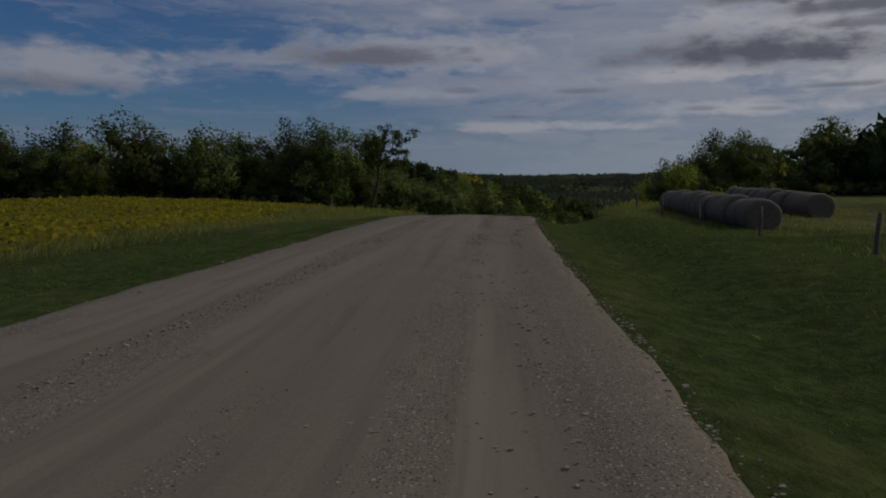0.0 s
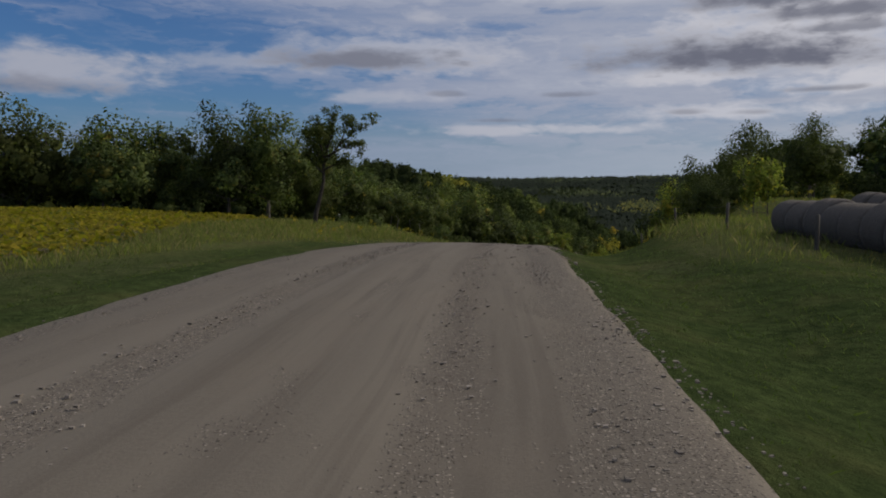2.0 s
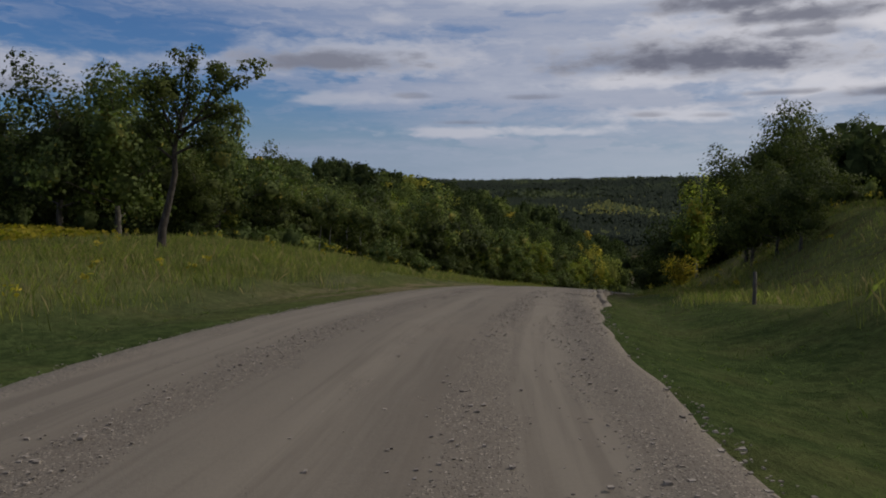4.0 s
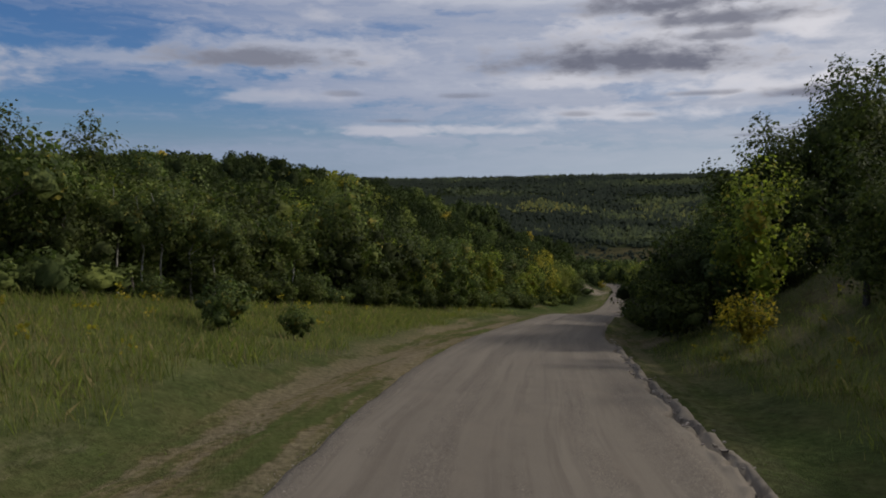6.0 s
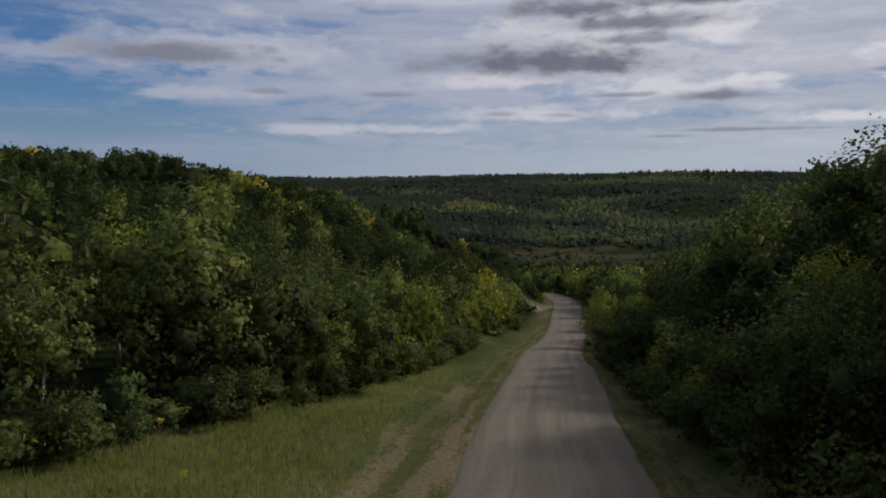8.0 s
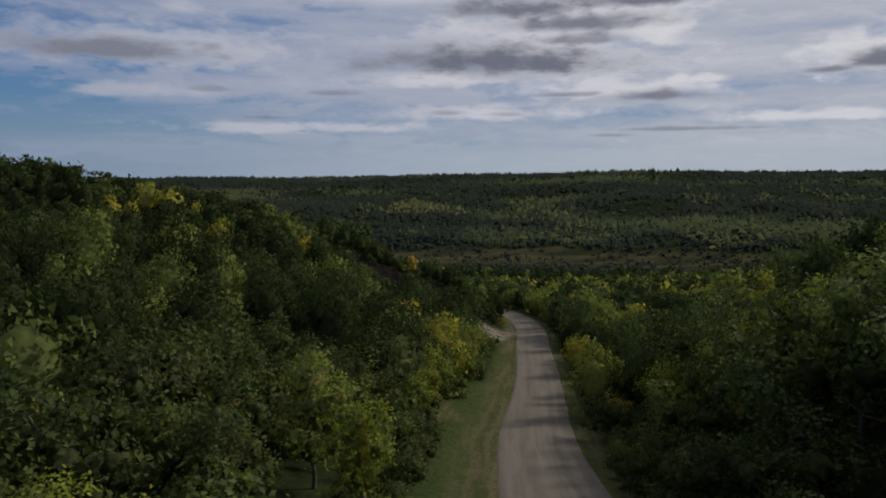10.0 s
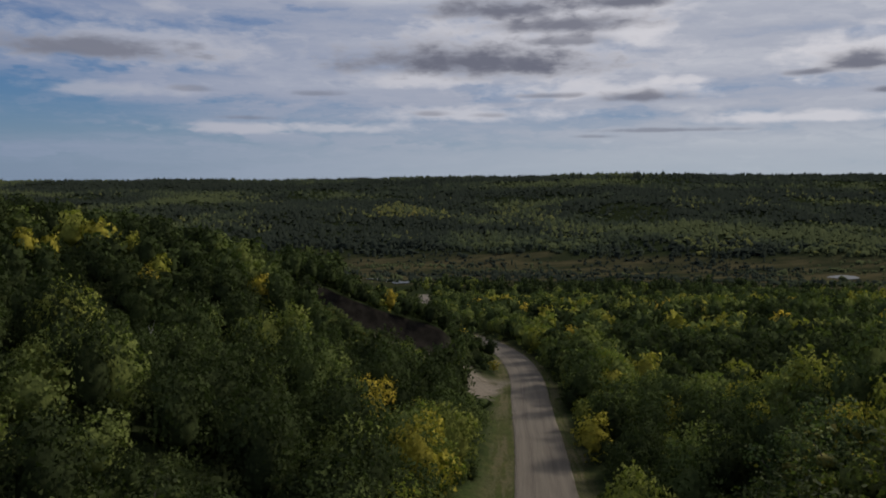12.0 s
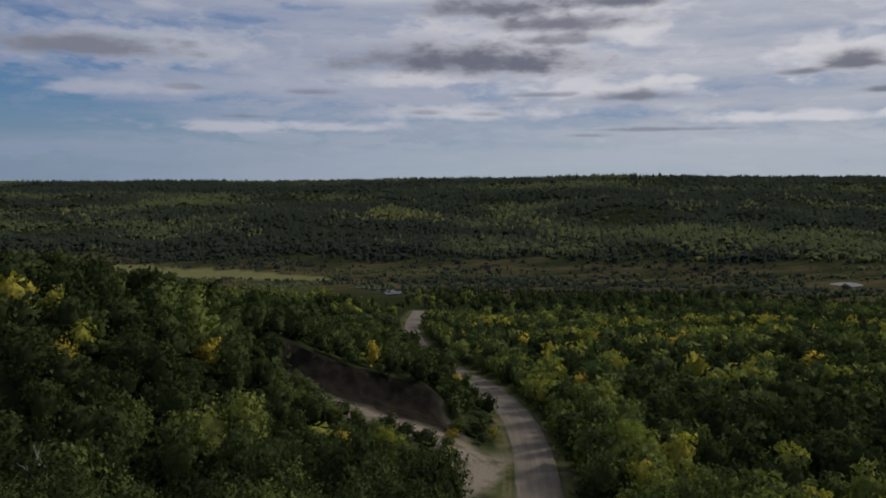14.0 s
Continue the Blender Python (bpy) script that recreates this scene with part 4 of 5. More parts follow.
for x, y, s in ((186, 455, 1.5), (192, 459, 1.5), (180, 452, 1.4), (45.5, 325, 1.0), (19.0, 226, 0.6), (5, 231, 1.1)):
    plant("gold", x, y, s, sink=0.5)
for key, x, y, s in (("ash_b", 66, 318, 0.45), ("ash_b", 70.5, 312.5, 0.4), ("ash_b", 62, 322, 0.45), ("ash_a", 74.5, 303, 0.4), ("gold", 73, 306, 0.8), ("gold", 86.5, 310.5, 0.55), ("gold", 104, 331, 0.6), ("shrub_green", 77, 312, 0.9), ("shrub_dark", 71, 318, 0.7), ("shrub_green", 84, 309, 0.7), ("shrub_dark", 79, 301, 0.8), ("shrub_green", 74, 297, 1.0), ("shrub_gold", 82, 305, 0.8), ("shrub_dark", 76, 308, 0.9), ("shrub_green", 88, 317, 1.0), ("shrub_gold", 91, 322, 0.9), ("shrub_dark", 94, 327, 1.0), ("shrub_green", 68, 306, 1.2)):
    plant(key, x, y, s)
for k in range(40):
    x, y = 55 + 0.52 * k + random.uniform(-1.5, 1.5), 328 - 0.62 * k + random.uniform(-7, 5)
    plant("aspen_a" if k % 3 else "ash_c", x, y - 2, random.uniform(0.34, 0.62), group="thin trees in the borrow pit")
plant("maple", 39.5, 137.5, 0.8)
plant("maple", 36.7, 128.7, 0.95)
plant("shrub_gold", 38.0, 134.5, 0.45)
for key, x, y, s in (("maple", -1.3, 145.5, 0.75), ("ash_b", -5.0, 150.0, 1.05), ("maple", -3.0, 160, 1.05), ("ash_b", 9.0, 151.5, 1.25), ("ash_b", 6.8, 154.5, 1.1), ("aspen_b", 3.5, 161, 1.2), ("maple", 14, 163, 1.0), ("ash_a", 20, 160, 0.95)):
    plant(key, x, y, s)
plant("maple", 69.7, 182, 1.2)
plant("lone", -8.6, 90.0, 1.02, turn=0)
plant("big_ash", -15.5, 103.0, 1.22)
plant("big_oak", -20.0, 104.5, 1.2)
plant("big_ash", -12.2, 118.5, 1.4)
plant("big_oak", -18.5, 116.0, 1.4)
plant("aspen_b", 32.2, 118.3, 1.08)
# the last seven, from (36, 91) on, are added to shade the right bank
for x, y, s in ((39, 127, 1.15), (44, 126, 1.25), (48, 131, 1.3), (34.5, 127.5, 0.75), (52, 146, 1.25), (55.5, 141, 1.2), (60, 121, 1.05), (66, 123, 1.25), (53, 129, 0.9), (57, 133, 0.95), (36, 91, 0.75), (40, 98, 0.8), (33.5, 102, 0.7), (28, 93, 0.52), (29.5, 98.5, 0.6), (31, 105, 0.72), (33, 110, 0.8)):
    plant("big_oak", x, y, s)
for key, x, y, s in (("oak_a", 33.5, 131.5, 0.9), ("oak_b", 37.0, 140.5, 0.8), ("ash_a", 34.5, 124.5, 0.8), ("shrub_dark", 30.3, 124.0, 1.1), ("shrub_dark", 32.6, 131.0, 1.0), ("shrub_dark", 35.8, 138.0, 1.0)):
    plant(key, x, y, s)
plant("sapling", 21.6, 69.6, 0.92)
plant("sapling", 23.8, 72.5, 0.85)
plant("shrub_gold", 28.4, 112.7, 1.0)
plant("shrub_green", 3.0, 109.7, 0.85)
plant("shrub_green", 5.6, 112.0, 0.6)
for key, x, y, s in (("big_oak", -12, 141, 1.25), ("big_ash", -8.5, 146, 1.2), ("big_oak", -16, 138, 1.3)):
    plant(key, x, y, s)
for x, y, s in ((-3.7, 123.6, 0.72), (-2.8, 124.3, 0.78), (-1.0, 124.4, 0.74), (0.3, 124.8, 0.70), (-10.3, 128.7, 0.95), (-7.8, 123, 0.85), (-5.6, 125.5, 0.8), (4.3, 138.5, 0.8), (-12.5, 121, 0.95)):
    plant("aspen_a", x, y, s, group="aspens by the meadow")


def scatter(rng, x0, x1, y0, y1, gap):
    """Places on a shaken grid."""
    X, Y = np.meshgrid(np.arange(x0, x1, gap), np.arange(y0, y1, gap))
    X, Y = X.ravel(), Y.ravel()
    return X + rng.uniform(-0.5, 0.5, len(X)) * gap, Y + rng.uniform(-0.5, 0.5, len(Y)) * gap


# woods near the road, tree by tree
rng = np.random.default_rng(5)
X, Y = scatter(rng, -75, 85, 60, 215, 5.8)
foot, d = road_coords(X, Y)
def by_road(x, y):
    """Whether a place lies in the strip of woods that is built tree by tree."""
    foot, d = road_coords(x, y)
    return (y < 215) & (((d > 0) & (d < np.where(foot < 135, 38, 24))) | ((d < 0) & (d > -34) & (foot > 100)) | ((d < 0) & (y < 124) & (x < -13) & (x > -75)))


open_round = np.minimum(np.hypot(X - 28.6, Y - 191), np.minimum(np.hypot(X - 37, Y - 200), np.hypot(X - 45, Y - 214))) < 5.2
near = (wooded(X, Y) > 0.5) & by_road(X, Y) & ~open_round & ~((X > 34) & (X < 62) & (Y > 110) & (Y < 125))
NEAR_TREES = []
for x, y, dd in zip(X[near], Y[near], d[near]):
    pick = rng.random()
    if dd > 0:
        key = "oak_a" if pick < 0.20 else "oak_b" if pick < 0.38 else "ash_a" if pick < 0.60 else "ash_b" if pick < 0.82 else "maple" if pick < 0.97 else "gold"
    else:
        key = "ash_a" if pick < 0.18 else "oak_a" if pick < 0.48 else "oak_b" if pick < 0.74 else "ash_b" if pick < 0.90 else "maple" if pick < 0.97 else "aspen_b"
    size = rng.uniform(0.72, 1.08) * (0.8 if abs(dd) < 13 else 1.0) * (1.1 if 0 < dd < 30 and y < 136 else 1.22 if dd > 12 else 1.0) * (1.38 if x < -13 and y < 130 else 0.85 if dd < 0 and y < 136 else 1.15 if dd < -24 and y < 170 else 1.0)
    if dd > -19 and dd < 0 and y > 225 and pick > 0.5:
        key = "maple"
    if dd < 0 and y < 119 and x > -33:
        key = "big_oak" if pick < 0.6 else "big_ash"
        size *= 0.88
    elif key[:3] in ("oak", "ash") and (dd > 20 or (dd < -22 and y > 124)):
        key = key[:3] + "_c"
    NEAR_TREES.append((x, y))
    plant(key, x, y, size, turn=float(rng.uniform(0, 360)), sink=0.2, group="trees beside the road")


# shrubs along the edge of the woods
for k in range(44):
    foot = 112 + 2.0 * k + float(rng.uniform(-0.8, 0.8))
    side = -1 if k % 2 else 1
    edge = np.interp(foot, [112, 125, 138, 152, 168, 200], [-21, -19.5, -17.5, -14, -11.6, -11.2]) if side < 0 else np.interp(foot, [112, 123, 132, 140, 150, 165, 200], [34, 21, 12.5, 9.0, 7.6, 7.0, 6.8])
    cx, _, nx, ny = road_at(foot)
    plant("shrub_dark" if rng.random() < 0.6 else "shrub_green", float(cx + nx * edge), float(foot + ny * edge), float(rng.uniform(0.6, 1.0)), turn=float(rng.uniform(0, 360)), sink=0.1, group="shrubs at the edge of the woods")
for root, used in KINDS.values():
    if not used:
        for ob in (*root.children_recursive, root):
            bpy.data.objects.remove(ob)


# woods further off: many trees in one piece
def clump(seed, detail, count, size, inner=0.70):
    """A tree's crown seen from some way off: a lumpy body with leaf sprays at its skin."""
    rng = np.random.default_rng(seed)
    lobes = [(0, 0, 0.66, 0.28, 1.0), (0, 0, 0.36, 0.36, 0.8)]
    for k in range(10):
        t, r = k * 2.4 + rng.uniform(-0.3, 0.3), rng.uniform(0.14, 0.36)
        lobes.append((r * math.cos(t), r * math.sin(t), rng.uniform(0.74, 0.92) - 2.3 * r * r, rng.uniform(0.11, 0.19), 0.9))
    places, ways = crown_places(rng, lobes, count)
    return with_body(lumpy(rng, lobes, (0, 0, 0.5), detail, inner, 0.06), sprigs(rng, places, ways, size))


def blob(seed, squash=1.0):
    """A small ragged lump for a far crown."""
    rng = np.random.default_rng(seed)
    bm = bmesh.new()
    bmesh.ops.create_icosphere(bm, subdivisions=1, radius=0.5)
    v = np.array([p.co[:] for p in bm.verts])
    f = np.array([[q.index for q in face.verts] for face in bm.faces])
    bm.free()
    v *= rng.uniform(0.7, 1.25, (len(v), 1))
    v[:, 2] = v[:, 2] * 0.95 * squash + 0.42
    out = (v - (0, 0, 0.42)) / np.linalg.norm(v - (0, 0, 0.42), axis=1)[:, None] * 0.7 + (0, 0, 0.75)
    return v, f, out / np.linalg.norm(out, axis=1)[:, None]


def forest(name, label, X, Y, wide, tall, tints, shapes, rng, sink=0.05, mat=None):
    """Copies of the shapes, each with its own turn and size, joined into one mesh."""
    Z = height(X, Y)
    turn = rng.uniform(0, 2 * math.pi, len(X))
    kind = rng.integers(0, len(shapes), len(X))
    verts, faces, tint, soft, base = [], [], [], [], 0
    for k, (v, f, nv) in enumerate(shapes):
        m = kind == k
        c, s = np.cos(turn[m])[:, None], np.sin(turn[m])[:, None]
        x, y, z = v[:, 0][None], v[:, 1][None], v[:, 2][None]
        w, t = wide[m][:, None], tall[m][:, None]
        out = np.stack([X[m][:, None] + w * (c * x - s * y), Y[m][:, None] + w * (s * x + c * y), Z[m][:, None] + t * (z - sink)], -1)
        faces.append((f[None] + (np.arange(m.sum()) * len(v))[:, None, None] + base).reshape(-1, f.shape[1]))
        base += out.shape[0] * len(v)
        verts.append(out.reshape(-1, 3))
        tint.append(np.repeat(tints[m], len(v)))
        up = np.stack([c * nv[:, 0] - s * nv[:, 1], s * nv[:, 0] + c * nv[:, 1], nv[:, 2] + 0.15 + 0 * c], -1).reshape(-1, 3)
        soft.append(up / np.linalg.norm(up, axis=1)[:, None])
    me = mesh_of(name, np.concatenate(verts), np.concatenate(faces), [mat or WOOD], [("tint", np.concatenate(tint))], normals=np.concatenate(soft))
    return tagged(new(name, me), label, "woods", kind="stuff")


def in_view(x, y):
    """The part of the land that the way down the road looks out on."""
    a = np.degrees(np.arctan2(x - 0, y + 20))
    b = np.degrees(np.arctan2(x - 20, y - 110))
    return ((a > -36) & (a < 36) & (y < 200)) | ((b > -34) & (b < 54) & (y > 110))


rng = np.random.default_rng(8)
X, Y = scatter(rng, -170, 480, 60, 640, 5.1)
foot, d = road_coords(X, Y)
u = along_valley(X, Y)
keep = (wooded(X, Y) > 0.5) & in_view(X, Y) & (u < 640) & ~by_road(X, Y)
keep &= ~((X < -40) & (Y > 175) & (X < 60 - 0.5 * Y)) & ~((Y > 400) & (X < 38 - 0.05 * (Y - 188)))
X, Y = X[keep], Y[keep]
patch = rough(X, Y, 45, 91) * 0.5 + rough(X, Y, 14, 92, 2) * 0.55
tint = np.clip(0.31 + patch * 1.15 + rng.normal(0, 0.17, len(X)) + 0.12 * step(along_valley(X, Y), 330, 440), 0, 0.9)
# left of the road, lower tints stand in for shade on the slope
tint = np.clip(np.where(road_coords(X, Y)[1] > 0, tint * 1.28 - 0.16, tint - 0.20), 0, 0.9)
foot, d = road_coords(X, Y)
tint = np.where((d > 5) & (d < 26) & (foot > 285) & (foot < 430) & (rng.random(len(X)) < 0.6), rng.uniform(0.45, 0.8, len(X)), tint)
# deeper shade painted into most of the nearer trees on that slope
tint = np.where((d < 0) & (Y < 285) & (X < 45), np.where(rng.random(len(X)) < 0.16, rng.uniform(0.40, 0.72, len(X)), tint * 0.34), tint)
tint = np.where((d < 0) & (X < 64) & (Y >= 285) & (Y < 325), tint * 0.6, tint)
tint = np.where(rng.random(len(X)) < 0.015, rng.uniform(0.9, 1.0, len(X)), tint)
# stands that have turned colour, by place and reach
STANDS = ((119, 301, 6, 0.86), (124, 306, 5, 0.88), (108, 283, 6, 0.84), (97, 274, 4, 0.80), (131, 358, 8, 0.80), (140, 377, 9, 0.80), (161, 405, 8, 0.93), (190, 437, 9, 0.97),
          (188, 457, 8, 0.93), (84, 230, 4, 0.76), (89, 239, 4, 0.78), (243, 397, 4, 0.90), (205, 355, 4, 0.93), (217, 369, 4, 0.88), (224, 362, 4, 0.92), (219, 348, 4, 0.86),
          (330, 493, 9, 0.86), (357, 559, 8, 0.84), (240, 500, 12, 0.82), (213, 458, 5, 0.90), (335, 496, 5, 0.93), (219, 372, 3.6, 0.93), (387, 595, 5, 0.93), (266, 374, 4, 0.90), (380, 530, 5, 0.90), (230, 361, 4, 0.88), (217, 594, 6, 0.86), (320, 520, 8, 0.84), (142, 284, 4, 0.84),
          (-1, 327, 4, 0.92), (6, 324, 3.6, 0.95), (11, 334, 4, 0.86), (15, 331, 3.6, 0.95), (20, 337, 4, 0.90), (26, 327, 3.6, 0.88), (22, 315, 4, 0.97), (45.5, 325, 4, 0.98),
          (25, 318, 3, 0.86), (18, 326, 3.6, 0.84), (16, 234, 4, 0.60), (25, 240, 3.6, 0.76), (40, 257, 4, 0.74), (18.6, 258, 4, 0.76), (46, 332, 4, 0.72),
          (33, 300, 3.6, 0.70), (43, 297, 3.6, 0.76), (50, 297, 3.6, 0.74), (15.5, 223, 3.6, 0.74), (17, 245, 3.6, 0.72), (23, 230, 3.6, 0.70), (62, 252, 4, 0.76), (55, 247, 5, 0.70), (72, 304, 4, 0.84))
for x, y, reach, tone in STANDS:
    tint = np.where(np.hypot(X - x, Y - y) < 0.8 * reach, np.clip(tone - 0.03 + rng.normal(0, 0.05, len(X)), 0, 1), tint)
tall = rng.uniform(4.6, 12.2, len(X)) * (1 + 0.2 * rough(X, Y, 30, 93))
tall = tall * np.where((d < 0) & (Y > 300), 1.0 - 0.25 * step(X, 0, 14), 1.0)
tall = tall * np.where((d < 0) & (Y > 175), 1.0 + 0.22 * step(X, 0, 14) - 0.28 * step(-X, -4, 16), 1.0)
tall = np.where((tint > 0.7) & (d < 0) & (Y > 220), np.maximum(tall, 7.0) * 1.05, tall)
# low growth in front of the borrow pit
tall = tall * (1 - 0.52 * step(X, 56, 66) * step(-X, -99, -94) * step(Y, 283, 292) * step(-Y, -328, -322))
tall = tall * (1 - 0.6 * step(d, -17, -14) * (d < 0) * step(foot, 280, 290) * step(-foot, -352, -340)) * (1 - 0.3 * step(X, 70, 78) * (d < 0) * step(Y, 320, 335) * step(-Y, -400, -380))
wide = np.clip(tall * rng.uniform(0.66, 1.0, len(X)), 3.4, 9.6)
away = np.minimum(np.hypot(X - 45, Y - 235), np.hypot(X + 15, Y - 90) + 20)
for m, shapes, name, label in (
        (away < 48, [clump(s, 1, 1150, 0.019, 0.58) for s in range(50, 56)], "near_woodland", "dark green woods on the slope beside the road"),
        ((away >= 48) & (away < 85), [clump(s, 1, 560, 0.028, 0.64) for s in range(30, 36)], "woodland", "mixed green and yellowing woods on the valley side"),
        ((away >= 85) & (away < 150), [clump(s, 1, 150, 0.050) for s in range(70, 76)], "hillside_woodland", "mixed green and yellowing woods on the wooded spur"),
        (away >= 150, [clump(s, 1, 36, 0.086) for s in range(40, 46)], "lower_woodland", "green and yellowing woods lower down the valley side")):
    forest(name, label, X[m], Y[m], wide[m], tall[m], tint[m], shapes, rng)
m = (away < 170) & (rng.random(len(X)) < 0.5)
ux, uy = X[m] + rng.uniform(-3.6, 3.6, m.sum()), Y[m] + rng.uniform(-3.6, 3.6, m.sum())
fx, fy = scatter(rng, 22, 64, 250, 322, 4.6)
ux, uy = np.concatenate([ux, fx]), np.concatenate([uy, fy])
m2 = wooded(ux, uy) > 0.7
ux, uy, ut = ux[m2], uy[m2], np.clip(np.concatenate([tint[m], rng.uniform(0.05, 0.4, len(fx))])[m2] - 0.12, 0, 0.8)
forest("understory", "low bushes filling the gaps between the trees", ux, uy, rng.uniform(4.5, 7.5, len(ux)), rng.uniform(2.4, 5.2, len(ux)), ut, [clump(s, 1, 36, 0.085) for s in range(80, 84)], rng)
# woods to either side, past what the road looks out on
ox, oy = scatter(rng, -260, 420, 60, 420, 8.6)
m = (wooded(ox, oy) > 0.5) & ~in_view(ox, oy) & ~by_road(ox, oy)
ox, oy = ox[m], oy[m]
forest("outer_woods", "green woods spreading away from the road", ox, oy, rng.uniform(7, 12, len(ox)), rng.uniform(6, 11, len(ox)), np.clip(rng.normal(0.33, 0.16, len(ox)), 0, 0.85), [clump(s, 1, 10, 0.13) for s in range(100, 106)], rng)

def far_tuft(seed):
    """The top of a crown for a tree seen from furthest off."""
    rng = np.random.default_rng(seed)
    ring = np.linspace(0, 2 * math.pi, 6)[:-1] + rng.uniform(0, 1.5)
    r = 0.5 * rng.uniform(0.75, 1.2, 5)
    v = np.concatenate([np.stack([np.cos(ring) * r, np.sin(ring) * r, rng.uniform(0.25, 0.5, 5)], 1), [(rng.normal(0, 0.14), rng.normal(0, 0.14), 0.92)]])
    out = v - (0, 0, 0.2)
    out = out / np.linalg.norm(out, axis=1)[:, None] * 0.6 + (0, 0, 1.0)
    return v, np.array([(k, (k + 1) % 5, 5) for k in range(5)]), out / np.linalg.norm(out, axis=1)[:, None]


def spire(seed):
    """A slim rounded crown for a tree seen from very far off."""
    rng = np.random.default_rng(seed)
    rings = []
    for z, wide in ((0.05, 0.46), (0.58, 0.5)):
        ring = np.linspace(0, 2 * math.pi, 5)[:-1] + rng.uniform(0, 1.5)
        r = wide * rng.uniform(0.8, 1.2, 4)
        rings.append(np.stack([np.cos(ring) * r, np.sin(ring) * r, z + rng.uniform(-0.05, 0.1, 4)], 1))
    v = np.concatenate([*rings, [(rng.normal(0, 0.12), rng.normal(0, 0.12), 0.88)]])
    f = []
    for k in range(4):
        q = (k + 1) % 4
        f += [(k, q, q + 4), (k, q + 4, k + 4), (k + 4, q + 4, 8)]
    out = v - (0, 0, 0.30)
    out = out / np.linalg.norm(out, axis=1)[:, None] * 0.65 + (0, 0, 1.0)
    return v, np.array(f), out / np.linalg.norm(out, axis=1)[:, None]


k = 230000
X, Y = rng.uniform(-1000, 2400, k), rng.uniform(380, 2950, k)
u = along_valley(X, Y)
w = X * math.cos(radians(25)) - Y * math.sin(radians(25))
b = np.degrees(np.arctan2(X - 30, Y - 150))
marsh = marshy(X, Y) * (1 - hayland(X, Y))
clear = rough(w * 0.3, u, 42, 97, 4) + 0.5 * rough(X, Y, 22, 98)          # thickets in bands along the valley
open_slope = rough(w * 0.45, u, 90, 99, 4)
keep = (u >= 640) & (u < 2480) & (b > -17) & (b < 54) & (rng.random(k) < np.where(marsh > 0.5, 0.14 + 0.8 * step(clear, -0.06, 0.16), 0.95 - 0.75 * step(open_slope, 0.14, 0.30))) & (hayland(X, Y) < 0.4)
keep &= (u > 1500) | (rng.random(k) < 0.5)
keep |= (u >= 2480) & (u < 2950) & (b > -17) & (b < 54) & (rng.random(k) < np.where(u < 2620, 0.6, 0.12))
keep &= (np.hypot(X - 935, Y - 967) > 45) & ~((np.abs(X - 205 - 0.055 * (Y - 740)) < 34) & (Y > 740) & (Y < 1140))
keep &= ~((np.abs(X - np.interp(Y, LINE_Y, LINE_X)) < 9) & (Y < 700))
X, Y, marsh, u, w = X[keep], Y[keep], marsh[keep], u[keep], w[keep]
patch = rough(w * 0.4, u, 110, 95, 5) * 1.9 + rough(X, Y, 36, 96, 2) * 0.3
# tints drop towards the far ridge, painting in its steep scarp's shade
tint = np.clip(0.15 + patch + rng.normal(0, 0.13, len(X)) - 0.12 * step(u, 1700, 2000) - 0.16 * step(u, 2100, 2300) + 0.10 * step(-u, -900, -700), 0, 0.66)
tint = np.where((rough(w * 0.6, u, 75, 94, 3) > 0.25) & (rng.random(len(X)) < 0.3) & (u < 2100), rng.uniform(0.62, 0.86, len(X)), tint)
for x, y, reach, tone in ((518, 1795, 70, 0.84), (515, 1880, 45, 0.80), (758, 1451, 60, 0.72), (925, 1250, 55, 0.76), (790, 1780, 50, 0.74)):
    tint = np.where((np.hypot(X - x, Y - y) < reach) & (rng.random(len(X)) < 0.5), tone + rng.normal(0, 0.05, len(X)), tint)
small = np.where(marsh > 0.5, rng.uniform(0.30, 0.8, len(X)), 1.0)
wide = np.clip(rng.lognormal(math.log(7.0), 0.42, len(X)), 3.0, 17)
tall = np.clip(rng.lognormal(math.log(7.2), 0.38, len(X)), 2.5, 15) * small * (1 + 0.25 * step(u, 1400, 1600))
near = u < 1000
forest("valley_woods", "green and yellowing woods down on the valley floor", X[near], Y[near], (wide * small)[near], tall[near], np.clip(tint[near] + 0.08, 0, 0.78), [clump(s, 1, 24, 0.105) for s in range(110, 118)], rng)
near = (u >= 1000) & (u < 1550)
forest("marsh_thickets", "scrubby thickets on the marshy valley floor", X[near], Y[near], (wide * small)[near], tall[near], tint[near], [spire(s) for s in range(50, 62)], rng, mat=HAZED_WOOD)
near = u >= 1550
forest("far_woods", "distant green woods on the far side of the valley", X[near], Y[near], (wide * small)[near], tall[near], tint[near], [far_tuft(s) for s in range(150, 166)], rng, mat=HAZED_WOOD)

# poplars of a farmstead on the far ridge
k = 34
X = np.concatenate([rng.uniform(1262, 1290, k // 2), rng.uniform(1100, 1480, k - k // 2)])
Y = np.concatenate([rng.uniform(1960, 1990, k // 2), 1975 - 0.45 * (X[k // 2:] - 1275) + rng.uniform(-20, 20, k - k // 2)])
forest("ridge_poplars", "slender dark poplars standing on the far ridge", X, Y, rng.uniform(5, 9, k), rng.uniform(17, 27, k), rng.uniform(0.1, 0.35, k), [blob(s) for s in range(90, 94)], rng, mat=HAZED_WOOD)


